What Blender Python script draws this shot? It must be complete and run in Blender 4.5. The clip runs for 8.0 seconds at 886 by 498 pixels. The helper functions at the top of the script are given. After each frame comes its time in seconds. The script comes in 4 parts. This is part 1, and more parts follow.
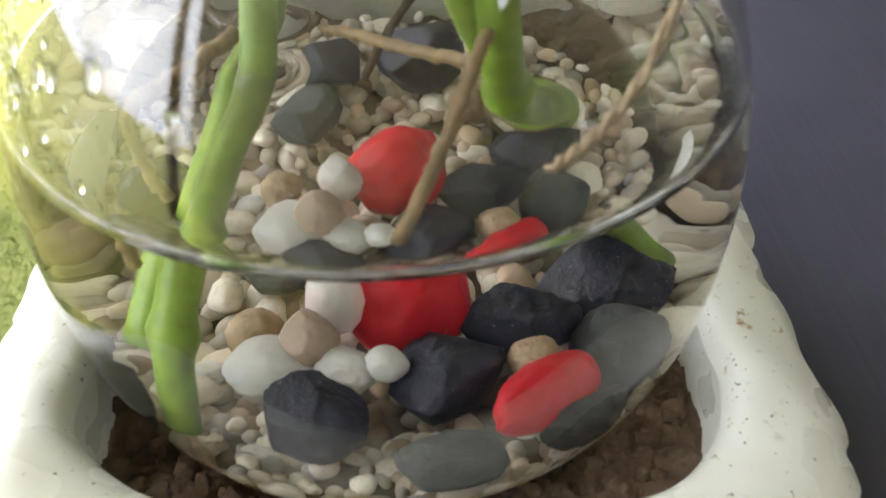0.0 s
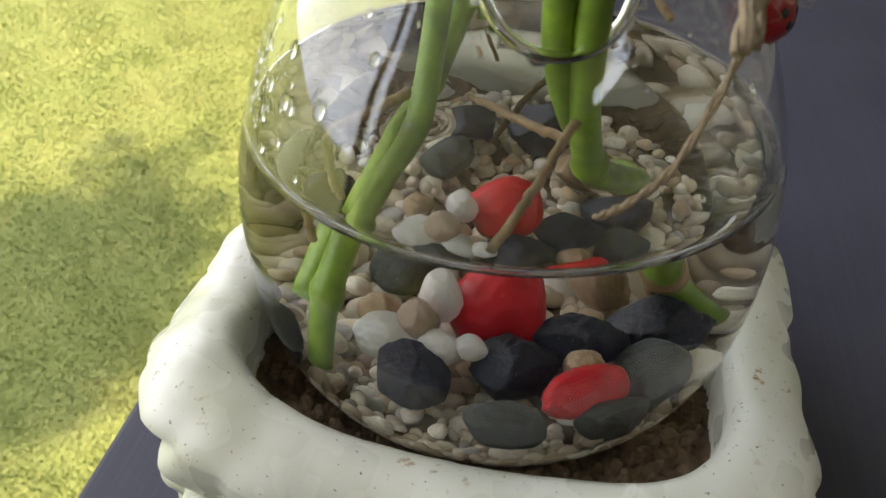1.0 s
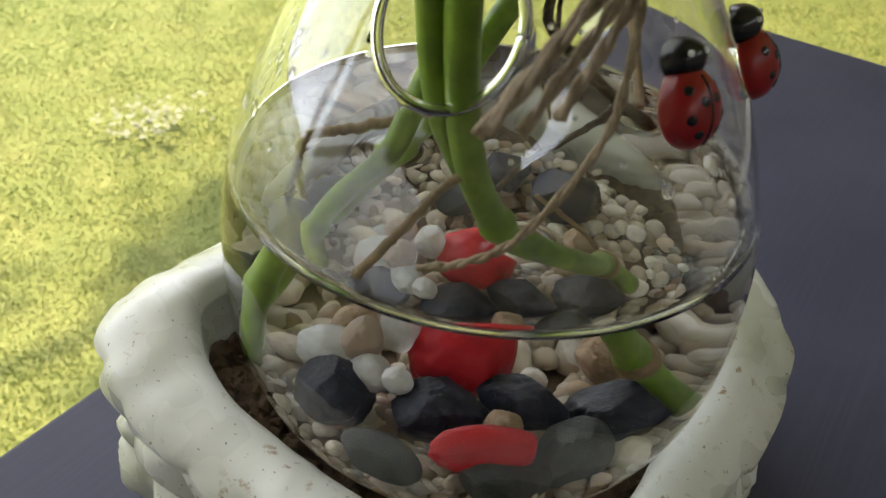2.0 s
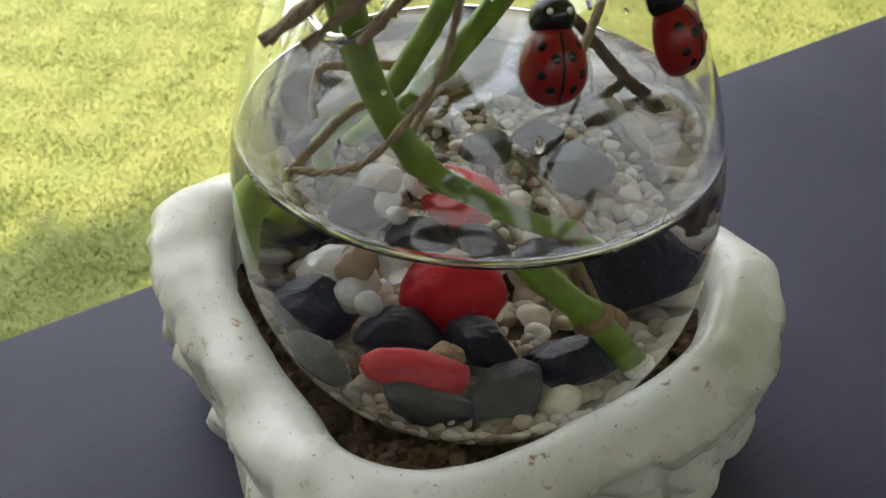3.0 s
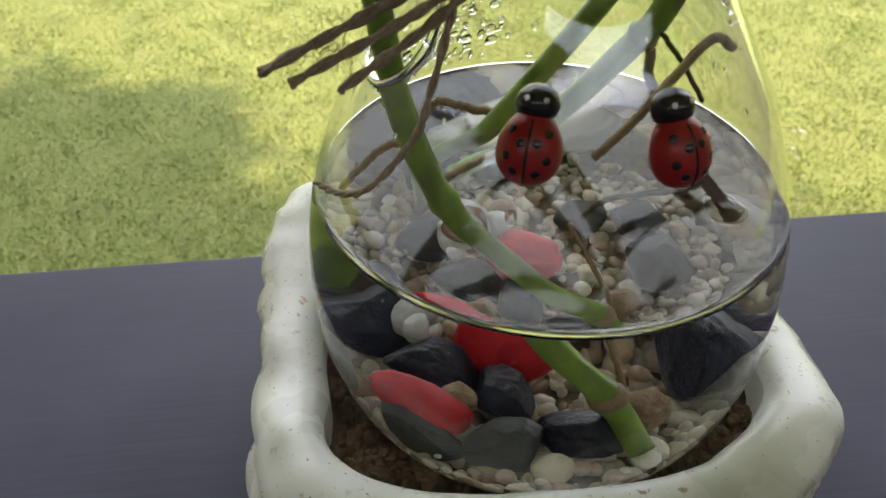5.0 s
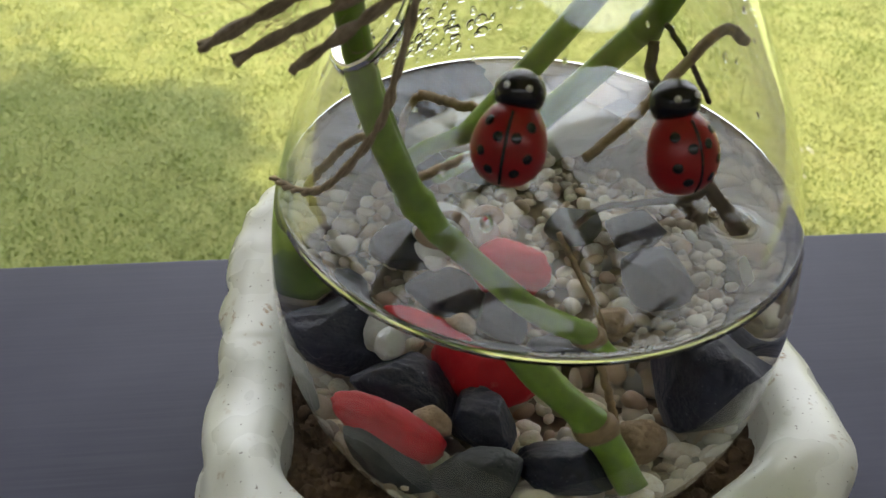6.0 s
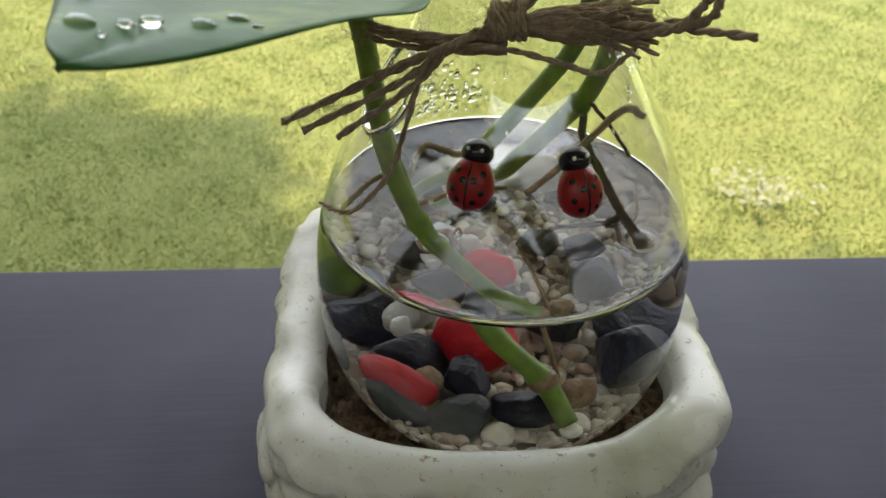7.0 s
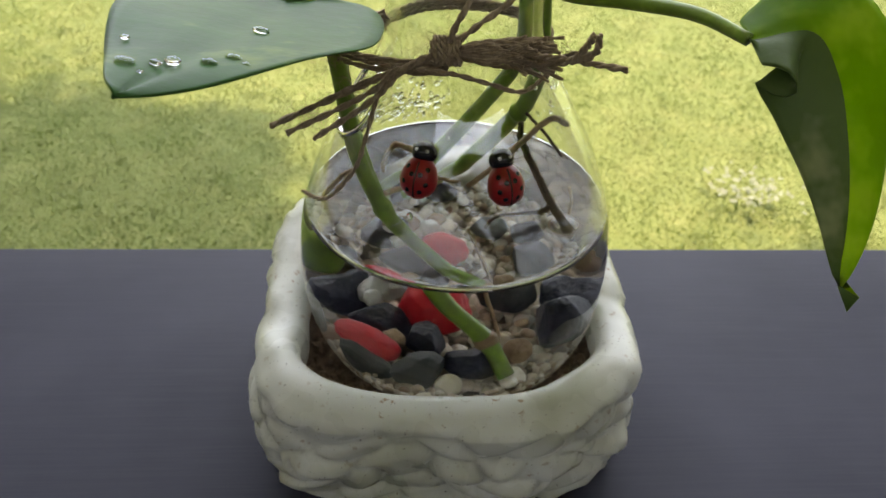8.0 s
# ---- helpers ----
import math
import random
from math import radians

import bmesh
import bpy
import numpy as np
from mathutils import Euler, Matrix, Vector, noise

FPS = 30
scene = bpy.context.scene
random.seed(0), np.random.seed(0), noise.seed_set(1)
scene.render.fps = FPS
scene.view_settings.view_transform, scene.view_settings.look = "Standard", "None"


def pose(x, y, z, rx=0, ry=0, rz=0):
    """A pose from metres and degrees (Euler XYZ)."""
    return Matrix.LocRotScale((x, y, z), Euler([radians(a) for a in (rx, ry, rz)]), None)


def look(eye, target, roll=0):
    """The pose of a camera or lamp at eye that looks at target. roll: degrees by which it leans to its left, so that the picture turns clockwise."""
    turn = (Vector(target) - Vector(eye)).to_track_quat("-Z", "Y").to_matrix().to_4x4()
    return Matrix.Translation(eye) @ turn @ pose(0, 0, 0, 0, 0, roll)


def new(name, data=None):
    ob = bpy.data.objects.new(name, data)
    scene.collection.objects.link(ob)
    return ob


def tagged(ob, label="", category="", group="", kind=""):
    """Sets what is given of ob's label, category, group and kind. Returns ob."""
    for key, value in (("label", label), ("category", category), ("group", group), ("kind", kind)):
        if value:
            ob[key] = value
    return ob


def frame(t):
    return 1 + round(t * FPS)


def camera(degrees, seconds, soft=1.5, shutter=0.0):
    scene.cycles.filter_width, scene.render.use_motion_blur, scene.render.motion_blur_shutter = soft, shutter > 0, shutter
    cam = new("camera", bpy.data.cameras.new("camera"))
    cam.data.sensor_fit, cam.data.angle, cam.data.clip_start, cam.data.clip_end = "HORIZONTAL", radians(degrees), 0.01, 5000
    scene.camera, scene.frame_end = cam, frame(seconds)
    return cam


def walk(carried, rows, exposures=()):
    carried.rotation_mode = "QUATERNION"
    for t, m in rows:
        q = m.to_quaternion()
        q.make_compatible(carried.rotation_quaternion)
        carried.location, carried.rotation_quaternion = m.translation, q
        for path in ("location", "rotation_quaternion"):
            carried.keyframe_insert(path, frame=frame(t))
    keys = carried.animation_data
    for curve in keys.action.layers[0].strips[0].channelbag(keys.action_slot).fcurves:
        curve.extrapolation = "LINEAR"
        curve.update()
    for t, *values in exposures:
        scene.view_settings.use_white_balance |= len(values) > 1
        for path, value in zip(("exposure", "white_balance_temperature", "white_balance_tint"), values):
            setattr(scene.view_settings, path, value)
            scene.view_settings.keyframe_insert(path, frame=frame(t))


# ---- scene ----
# camera: seconds, place, heading (right of +y), pitch, roll
cam = camera(58.01, 8.0)
PATH = [
    (0, -0.11180, -0.00660, 0.15730, 91.900, -43.850, -0.750),
    (0.5, -0.13630, -0.02830, 0.17090, 79.500, -41.050, -2.450),
    (1, -0.14670, -0.01240, 0.18070, 80.550, -40.200, 2.400),
    (1.5, -0.14520, -0.02760, 0.18770, 74.950, -39.850, 2.650),
    (1.7, -0.13670, -0.04970, 0.18550, 67.080, -39.120, 3.280),
    (2.8, -0.10605, -0.10441, 0.19157, 40.776, -40.835, 3.512),
    (3, -0.09285, -0.12830, 0.18947, 33.582, -40.535, 0.939),
    (3.5, -0.07275, -0.14664, 0.20414, 20.203, -40.449, 1.134),
    (4, -0.05720, -0.14853, 0.19953, 19.231, -40.389, 2.479),
    (4.5, -0.03044, -0.14523, 0.20051, 9.240, -39.650, -0.393),
    (4.7, -0.04097, -0.15392, 0.20257, 6.690, -39.708, -0.511),
    (5.8, -0.04353, -0.14098, 0.19073, 8.980, -38.685, 3.004),
    (6, -0.03521, -0.13943, 0.18975, 6.683, -38.888, 1.893),
    (6.5, -0.02041, -0.15679, 0.20655, 4.204, -38.028, 0.092),
    (7, -0.03223, -0.19853, 0.22843, 4.208, -36.831, 1.586),
    (7.5, -0.02538, -0.22637, 0.24372, 4.431, -36.804, 3.182),
    (8, -0.02014, -0.24085, 0.25465, 3.861, -37.212, 2.408),
]


def carried_pose(x, y, z, heading, pitch, roll):
    return pose(x, y, z, 90 + pitch, 0, -heading) @ pose(0, 0, 0, 0, 0, roll)


walk(cam, [(r[0], carried_pose(*r[1:])) for r in PATH], exposures=[(0, 2.05, 10000, 15), (0.5, 1.45, 10000, 15), (3.0, 1.2, 9700, 13), (8, 1.08, 9700, 14)])
cam.data.dof.use_dof = True
cam.data.dof.focus_distance = 0.19
cam.data.dof.aperture_fstop = 34.0

# ---- light: open shade under an added, unseen roof, sunlit lawn and sky beyond ----
SUN_ELEV = 68.0
world = bpy.data.worlds.new("sky")
scene.world = world
world.use_nodes = True
wn = world.node_tree.nodes
sky = wn.new("ShaderNodeTexSky")
sky.sky_type, sky.sun_disc = "NISHITA", False
sky.sun_elevation, sky.sun_rotation = radians(SUN_ELEV), 0.0
sky.dust_density = 4.0
# broken white cloud over the blue
wl = world.node_tree.links
where = wn.new("ShaderNodeTexCoord")
cloud = wn.new("ShaderNodeTexNoise")
cloud.inputs["Scale"].default_value, cloud.inputs["Detail"].default_value = 3.2, 6.0
wl.new(where.outputs["Generated"], cloud.inputs["Vector"])
cover = wn.new("ShaderNodeValToRGB")
cover.color_ramp.elements[0].position, cover.color_ramp.elements[1].position = 0.40, 0.62
cover.color_ramp.elements[0].color = (0.5, 0.5, 0.5, 1)
wl.new(cloud.outputs[0], cover.inputs[0])
over = wn.new("ShaderNodeMix")
over.data_type = "RGBA"
wl.new(cover.outputs[0], over.inputs[0])
wl.new(sky.outputs[0], over.inputs[6])
over.inputs[7].default_value = (9.6, 12.8, 18.6, 1)
wl.new(over.outputs[2], wn["Background"].inputs[0])
wn["Background"].inputs[1].default_value = 0.15
sun = new("sun", bpy.data.lights.new("sun", "SUN"))
sun.data.energy, sun.data.angle, sun.data.color = 3.1, radians(0.5), (1.0, 0.95, 0.86)
sun.matrix_world = look((0, 3 * math.cos(radians(SUN_ELEV)), 3 * math.sin(radians(SUN_ELEV))), (0, 0, 0))


# ---- materials ----
def mat(name, rough=0.5, metal=0.0, **extra):
    m = bpy.data.materials.new(name)
    m.use_nodes = True
    b = m.node_tree.nodes["Principled BSDF"]
    b.inputs["Roughness"].default_value, b.inputs["Metallic"].default_value = rough, metal
    for k, v in extra.items():
        b.inputs[k.replace("_", " ")].default_value = v
    return m, m.node_tree.nodes, m.node_tree.links, b


def tex(nodes, links, kind="Noise", scale=10.0, detail=4.0, rough=0.5, coord="Object"):
    c = nodes.new("ShaderNodeTexCoord")
    t = nodes.new("ShaderNodeTex" + kind)
    t.inputs["Scale"].default_value = scale
    if kind == "Noise":
        t.inputs["Detail"].default_value, t.inputs["Roughness"].default_value = detail, rough
    links.new(c.outputs[coord], t.inputs["Vector"])
    return t


def ramp(nodes, links, src, stops):
    r = nodes.new("ShaderNodeValToRGB")
    while len(r.color_ramp.elements) < len(stops):
        r.color_ramp.elements.new(0.5)
    for e, (p, c) in zip(r.color_ramp.elements, stops):
        e.position, e.color = p, (*c, 1) if len(c) == 3 else c
    links.new(src, r.inputs[0])
    return r.outputs[0]


def mix(nodes, links, fac, a, b, mode="MIX"):
    n = nodes.new("ShaderNodeMix")
    n.data_type, n.blend_type = "RGBA", mode
    for sock, v in ((n.inputs[0], fac), (n.inputs[6], a), (n.inputs[7], b)):
        if isinstance(v, (int, float)):
            sock.default_value = v
        elif isinstance(v, tuple):
            sock.default_value = (*v, 1)
        else:
            links.new(v, sock)
    return n.outputs[2]


def bump(nodes, links, b, src, strength=0.3, dist=0.001):
    n = nodes.new("ShaderNodeBump")
    n.inputs["Strength"].default_value, n.inputs["Distance"].default_value = strength, dist
    links.new(src, n.inputs["Height"])
    old = b.inputs["Normal"].links
    if old:
        links.new(old[0].from_socket, n.inputs["Normal"])
    links.new(n.outputs[0], b.inputs["Normal"])


def make_glass(name, ior, rough=0.0, color=(1, 1, 1)):
    m, n, l, b = mat(name, rough, IOR=ior, Transmission_Weight=1.0)
    b.inputs["Base Color"].default_value = (*color, 1)
    return m


GLASS = make_glass("clear_glass", 1.5, 0.0, (0.985, 0.995, 0.985))
WATER = make_glass("water", 1.33, 0.0, (0.985, 0.995, 0.99))
BOWL = make_glass("wet_glass", 1.34, 0.0, (0.985, 0.995, 0.985))


def make_ceramic():
    m, n, l, b = mat("glazed_ceramic", 0.28)
    big = tex(n, l, "Noise", 28, 3)
    c = ramp(n, l, big.outputs[0], [(0.32, (0.46, 0.475, 0.39)), (0.5, (0.61, 0.62, 0.57)), (0.66, (0.68, 0.69, 0.66))])
    fine = tex(n, l, "Noise", 300, 6, 0.6)
    fl = ramp(n, l, fine.outputs[0], [(0.60, (0, 0, 0)), (0.67, (1, 1, 1))])
    spread = tex(n, l, "Noise", 60, 2)
    sp = ramp(n, l, spread.outputs[0], [(0.45, (0, 0, 0)), (0.7, (1, 1, 1))])
    both = mix(n, l, 1.0, fl, sp, "MULTIPLY")
    c = mix(n, l, both, c, (0.30, 0.17, 0.08))
    dust = tex(n, l, "Noise", 900, 2)
    c = mix(n, l, ramp(n, l, dust.outputs[0], [(0.70, (0, 0, 0)), (0.735, (0.8, 0.8, 0.8))]), c, (0.10, 0.07, 0.05))
    l.new(c, b.inputs["Base Color"])
    l.new(ramp(n, l, spread.outputs[0], [(0.3, (0.2, 0.2, 0.2)), (0.75, (0.42, 0.42, 0.42))]), b.inputs["Roughness"])
    bump(n, l, b, big.outputs[0], 0.3, 0.002)
    bump(n, l, b, fine.outputs[0], 0.08, 0.0004)
    return m


def make_soil():
    m, n, l, b = mat("dry_soil", 0.95)
    a = tex(n, l, "Noise", 180, 8, 0.7)
    c = ramp(n, l, a.outputs[0], [(0.3, (0.05, 0.030, 0.020)), (0.55, (0.135, 0.085, 0.058)), (0.75, (0.30, 0.215, 0.15))])
    big = tex(n, l, "Noise", 40, 3)
    c = mix(n, l, ramp(n, l, big.outputs[0], [(0.4, (0, 0, 0)), (0.7, (0.6, 0.6, 0.6))]), c, (0.17, 0.11, 0.068))
    l.new(c, b.inputs["Base Color"])
    bump(n, l, b, a.outputs[0], 0.9, 0.002)
    return m


def make_table():
    m, n, l, b = mat("slate_grey_laminate", 0.5, Specular_IOR_Level=0.16)
    g = tex(n, l, "Noise", 14, 5)
    w = tex(n, l, "Noise", 3, 3)
    mp = n.new("ShaderNodeMapping")
    mp.inputs["Scale"].default_value = (4, 160, 1)
    c0 = n.new("ShaderNodeTexCoord")
    l.new(c0.outputs["Object"], mp.inputs[0])
    s = n.new("ShaderNodeTexNoise")
    s.inputs["Scale"].default_value = 6
    l.new(mp.outputs[0], s.inputs["Vector"])
    c = ramp(n, l, g.outputs[0], [(0.3, (0.036, 0.038, 0.060)), (0.7, (0.052, 0.054, 0.082))])
    c = mix(n, l, ramp(n, l, s.outputs[0], [(0.4, (0, 0, 0)), (0.75, (0.30, 0.30, 0.30))]), c, (0.066, 0.067, 0.090))
    l.new(c, b.inputs["Base Color"])
    l.new(ramp(n, l, w.outputs[0], [(0.3, (0.46, 0.46, 0.46)), (0.7, (0.66, 0.66, 0.66))]), b.inputs["Roughness"])
    bump(n, l, b, s.outputs[0], 0.1, 0.0003)
    return m


def make_lawn():
    m, n, l, b = mat("lawn_ground", 0.9)
    a = tex(n, l, "Noise", 9, 6, 0.65)
    c = ramp(n, l, a.outputs[0], [(0.3, (0.135, 0.205, 0.048)), (0.5, (0.19, 0.25, 0.068)), (0.7, (0.28, 0.305, 0.105))])
    f = tex(n, l, "Noise", 140, 4)
    c = mix(n, l, 0.5, c, ramp(n, l, f.outputs[0], [(0.35, (0.21, 0.25, 0.08)), (0.65, (0.29, 0.31, 0.12))]))
    l.new(c, b.inputs["Base Color"])
    bump(n, l, b, f.outputs[0], 0.8, 0.01)
    return m


def make_blade():
    m, n, l, b = mat("grass_blade", 0.55)
    g = n.new("ShaderNodeNewGeometry")
    a = tex(n, l, "Noise", 5, 4)
    c = ramp(n, l, g.outputs["Random Per Island"], [(0.0, (0.155, 0.225, 0.058)), (0.5, (0.172, 0.245, 0.068)), (1.0, (0.22, 0.275, 0.095))])
    c = mix(n, l, ramp(n, l, a.outputs[0], [(0.42, (0, 0, 0)), (0.62, (0.8, 0.8, 0.8))]), c, (0.275, 0.315, 0.130))
    l.new(c, b.inputs["Base Color"])
    t = n.new("ShaderNodeBsdfTranslucent")
    l.new(c, t.inputs[0])
    mx = n.new("ShaderNodeMixShader")
    mx.inputs[0].default_value = 0.45
    l.new(b.outputs[0], mx.inputs[1])
    l.new(t.outputs[0], mx.inputs[2])
    l.new(mx.outputs[0], n["Material Output"].inputs[0])
    return m


def plain(name, col, rough=0.6, scale=60, vary=0.12, rel=0.15):
    m, n, l, b = mat(name, rough)
    a = tex(n, l, "Noise", scale, 6, 0.6)
    lo, hi = tuple(v * (1 - vary) for v in col), tuple(min(1, v * (1 + vary)) for v in col)
    l.new(ramp(n, l, a.outputs[0], [(0.3, lo), (0.7, hi)]), b.inputs["Base Color"])
    bump(n, l, b, a.outputs[0], rel, 0.02 / scale)
    return m


CERAMIC, SOIL, TABLE, LAWN, BLADE = make_ceramic(), make_soil(), make_table(), make_lawn(), make_blade()
# tones of the unseen walls, roof and floor, set for reflections and fill
PLASTER = plain("brown_wall_render", (0.24, 0.21, 0.18), 0.9, 20)
BOARDS = plain("stained_boards", (0.50, 0.44, 0.37), 0.8, 15)
PAVING = plain("concrete_paving", (0.42, 0.40, 0.37), 0.9, 30)


# ---- helpers of this scene ----
def mesh_ob(name, bm, material, parent=None, smooth=True):
    me = bpy.data.meshes.new(name)
    bm.to_mesh(me)
    bm.free()
    if smooth:
        me.polygons.foreach_set("use_smooth", [True] * len(me.polygons))
    if material:
        me.materials.append(material)
    ob = new(name, me)
    ob.parent = parent
    return ob


def part(name, bm, material, parent, label=""):
    return tagged(mesh_ob(name, bm, material, parent), label)


def box(bm, lo, hi, bevel=0.0):
    r = bmesh.ops.create_cube(bm, size=1.0)
    lo, hi = Vector(lo), Vector(hi)
    bmesh.ops.transform(bm, matrix=Matrix.Translation((lo + hi) / 2) @ Matrix.Diagonal((*(hi - lo), 1)), verts=r["verts"])
    if bevel:
        es = list({e for v in r["verts"] for e in v.link_edges})
        bmesh.ops.bevel(bm, geom=es, offset=bevel, segments=3, affect="EDGES", profile=0.5)
    return bm


def empty(name, place, label, category, group=""):
    e = new(name)
    e.empty_display_size = 0.01
    e.location = place
    return tagged(e, label, category, group)


def rings_to_mesh(bm, rings, closed_ends=True):
    """Quads between rings of equal vertex count."""
    vr = [[bm.verts.new(p) for p in r] for r in rings]
    n = len(vr[0])
    for a, b in zip(vr, vr[1:]):
        for i in range(n):
            bm.faces.new((a[i], a[(i + 1) % n], b[(i + 1) % n], b[i]))
    if closed_ends:
        bm.faces.new(list(reversed(vr[0])))
        bm.faces.new(vr[-1])
    return bm


def spline(pts, n):
    """Catmull-Rom through points, n samples."""
    P = [Vector(p) for p in pts]
    P = [2 * P[0] - P[1]] + P + [2 * P[-1] - P[-2]]
    out = []
    m = len(P) - 3
    for k in range(n):
        u = k / (n - 1) * m
        i = min(int(u), m - 1)
        t = u - i
        a, b, c, d = P[i:i + 4]
        out.append(0.5 * ((2 * b) + (c - a) * t + (2 * a - 5 * b + 4 * c - d) * t * t + (3 * b - a - 3 * c + d) * t ** 3))
    return out


def tube(bm, pts, radius, n=40, sides=10, wobble=0.0, seed=0, lobes=0.0):
    """A bent tube along a spline; radius is a function of 0..1 or a number."""
    c = spline(pts, n)
    rnd = random.Random(seed)
    up = Vector((0.3, 0.2, 1)).normalized()
    rings = []
    for i, p in enumerate(c):
        d = (c[min(i + 1, n - 1)] - c[max(i - 1, 0)]).normalized()
        s = d.cross(up)
        s = s.normalized() if s.length > 1e-4 else Vector((1, 0, 0))
        up = s.cross(d).normalized()
        u = i / (n - 1)
        r = radius(u) if callable(radius) else radius
        off = Vector((rnd.uniform(-1, 1), rnd.uniform(-1, 1), rnd.uniform(-1, 1))) * wobble
        ring = []
        for k in range(sides):
            a = 2 * math.pi * k / sides
            rr = r * (1 + lobes * math.cos(3 * a + 9 * u * math.pi))
            ring.append(p + off + rr * (math.cos(a) * s + math.sin(a) * up))
        rings.append(ring)
    return rings_to_mesh(bm, rings)


def lathe(bm, profile, sides=96, z0=0.0):
    """Closed surface of revolution from (r, z) pairs; first and last lie on the axis."""
    top, end = bm.verts.new((0, 0, profile[0][1] + z0)), bm.verts.new((0, 0, profile[-1][1] + z0))
    rings = [[bm.verts.new((r * math.cos(2 * math.pi * k / sides), r * math.sin(2 * math.pi * k / sides), z + z0)) for k in range(sides)] for r, z in profile[1:-1]]
    for i in range(sides):
        j = (i + 1) % sides
        bm.faces.new((top, rings[0][j], rings[0][i]))
        bm.faces.new((end, rings[-1][i], rings[-1][j]))
        for a, b in zip(rings, rings[1:]):
            bm.faces.new((a[i], a[j], b[j], b[i]))
    bmesh.ops.recalc_face_normals(bm, faces=bm.faces)
    return bm


# ---- the setting ----
GROUND_Z = -0.75


def build_setting():
    bm = bmesh.new()
    bmesh.ops.create_grid(bm, x_segments=2, y_segments=2, size=400)
    bmesh.ops.transform(bm, matrix=Matrix.Translation((0, 0, GROUND_Z)), verts=bm.verts)
    tagged(mesh_ob("ground", bm, LAWN), "sunlit yellow-green mown lawn", "lawn", kind="structure")
    # unseen floor, added; pale so that it bounces some light
    tagged(mesh_ob("unseen_pavement", box(bmesh.new(), (-3.4, -2.6, GROUND_Z), (3.2, -0.12, GROUND_Z + 0.02), 0.005), PAVING, smooth=False), "unseen grey concrete floor added under the table", "floor", kind="structure")
    # unseen wall, added; its height leaves a strip of sky to light the fronts
    tagged(mesh_ob("unseen_wall_south", box(bmesh.new(), (-3.4, -2.8, GROUND_Z), (3.2, -2.6, 1.72)), PLASTER, smooth=False), "unseen low brown wall added to shape the south light", "wall", kind="structure")
    # unseen wall, added to keep the eastern sky out of the water's reflection
    tagged(mesh_ob("unseen_wall_east", box(bmesh.new(), (3.2, -2.8, GROUND_Z), (3.4, 2.2, 5.0)), PLASTER, smooth=False), "unseen tall brown wall added to darken east reflections", "wall", kind="structure")
    # unseen wall, added to keep western sky glare off the glass
    tagged(mesh_ob("unseen_wall_west", box(bmesh.new(), (-3.6, -2.8, GROUND_Z), (-3.4, 4.2, 4.5)), PLASTER, smooth=False), "unseen tall brown wall added to block the west sky", "wall", kind="structure")
    # unseen roof, added to hold sun and high sky light off the table
    tagged(mesh_ob("ceiling", box(bmesh.new(), (-3.4, -2.8, 2.2), (3.2, 1.2, 2.32)), BOARDS, smooth=False), "unseen board roof added to shade the table", "ceiling", kind="structure")


def build_grass(count=560000):
    """Short blades in a strip of lawn beyond the table."""
    rng = np.random.default_rng(5)
    x, y = rng.uniform(-1.7, 3.15, count), rng.uniform(-0.1, 3.1, count)
    # tufts stand taller in patches
    tuft = 0.5 + 0.25 * (np.sin(x * 21 + 2.3 * np.sin(y * 13)) + np.sin(y * 26 + 1.9 * np.sin(x * 17)))
    h, w = rng.uniform(0.003, 0.0055, count) * (0.7 + 0.8 * tuft), rng.uniform(0.0009, 0.0017, count)
    a, lean = rng.uniform(0, 2 * np.pi, count), rng.uniform(0.2, 1.3, count)
    dx, dy = np.cos(a), np.sin(a)
    z = np.full(count, GROUND_Z)
    base = np.stack([x, y, z], 1)
    side = np.stack([-dy * w, dx * w, 0 * w], 1)
    mid = base + np.stack([dx * lean * h * 0.25, dy * lean * h * 0.25, h * 0.6], 1)
    tip = base + np.stack([dx * lean * h, dy * lean * h, h * (1.1 - 0.35 * lean)], 1)
    v = np.stack([base - side, base + side, mid + side * 0.8, mid - side * 0.8, tip], 1).reshape(-1, 3)
    k = np.arange(count) * 5
    me = bpy.data.meshes.new("grass")
    me.vertices.add(len(v))
    me.vertices.foreach_set("co", v.ravel())
    loops = np.stack([k, k + 1, k + 2, k + 3, k + 3, k + 2, k + 4], 1).ravel()
    me.loops.add(len(loops))
    me.loops.foreach_set("vertex_index", loops)
    me.polygons.add(2 * count)
    me.polygons.foreach_set("loop_start", np.stack([np.arange(count) * 7, np.arange(count) * 7 + 4], 1).ravel())
    me.update(calc_edges=True)
    me.materials.append(BLADE)
    tagged(new("grass", me), "short mown grass blades in sun", "grass", kind="stuff")


build_setting()
build_grass()


# ---- the table ----
EDGE_Y, END_X = 0.095, 0.365


def build_table():
    t = empty("table", (0, 0, GROUND_Z + 0.02), "dark slate-grey table with a plain smooth top", "table")
    lift = -(GROUND_Z + 0.02)
    bm = box(bmesh.new(), (-0.75, -0.62, lift - 0.025), (END_X, EDGE_Y, lift), 0.0025)
    part("tabletop", bm, TABLE, t)
    for x in (-0.70, END_X - 0.06):
        for y in (-0.58, 0.03):
            part("leg", box(bmesh.new(), (x, y, -0.02 if y > 0 else 0), (x + 0.04, y + 0.04, lift - 0.025), 0.003), TABLE, t)


build_table()


# ---- the pot ----
RIM_Z = 0.0535
POT_X, POT_Y = -0.0014, -0.002


def super_r(a, hx, hy, p):
    c, s = abs(math.cos(a)), abs(math.sin(a))
    return 1.0 / ((c / hx) ** p + (s / hy) ** p) ** (1 / p)


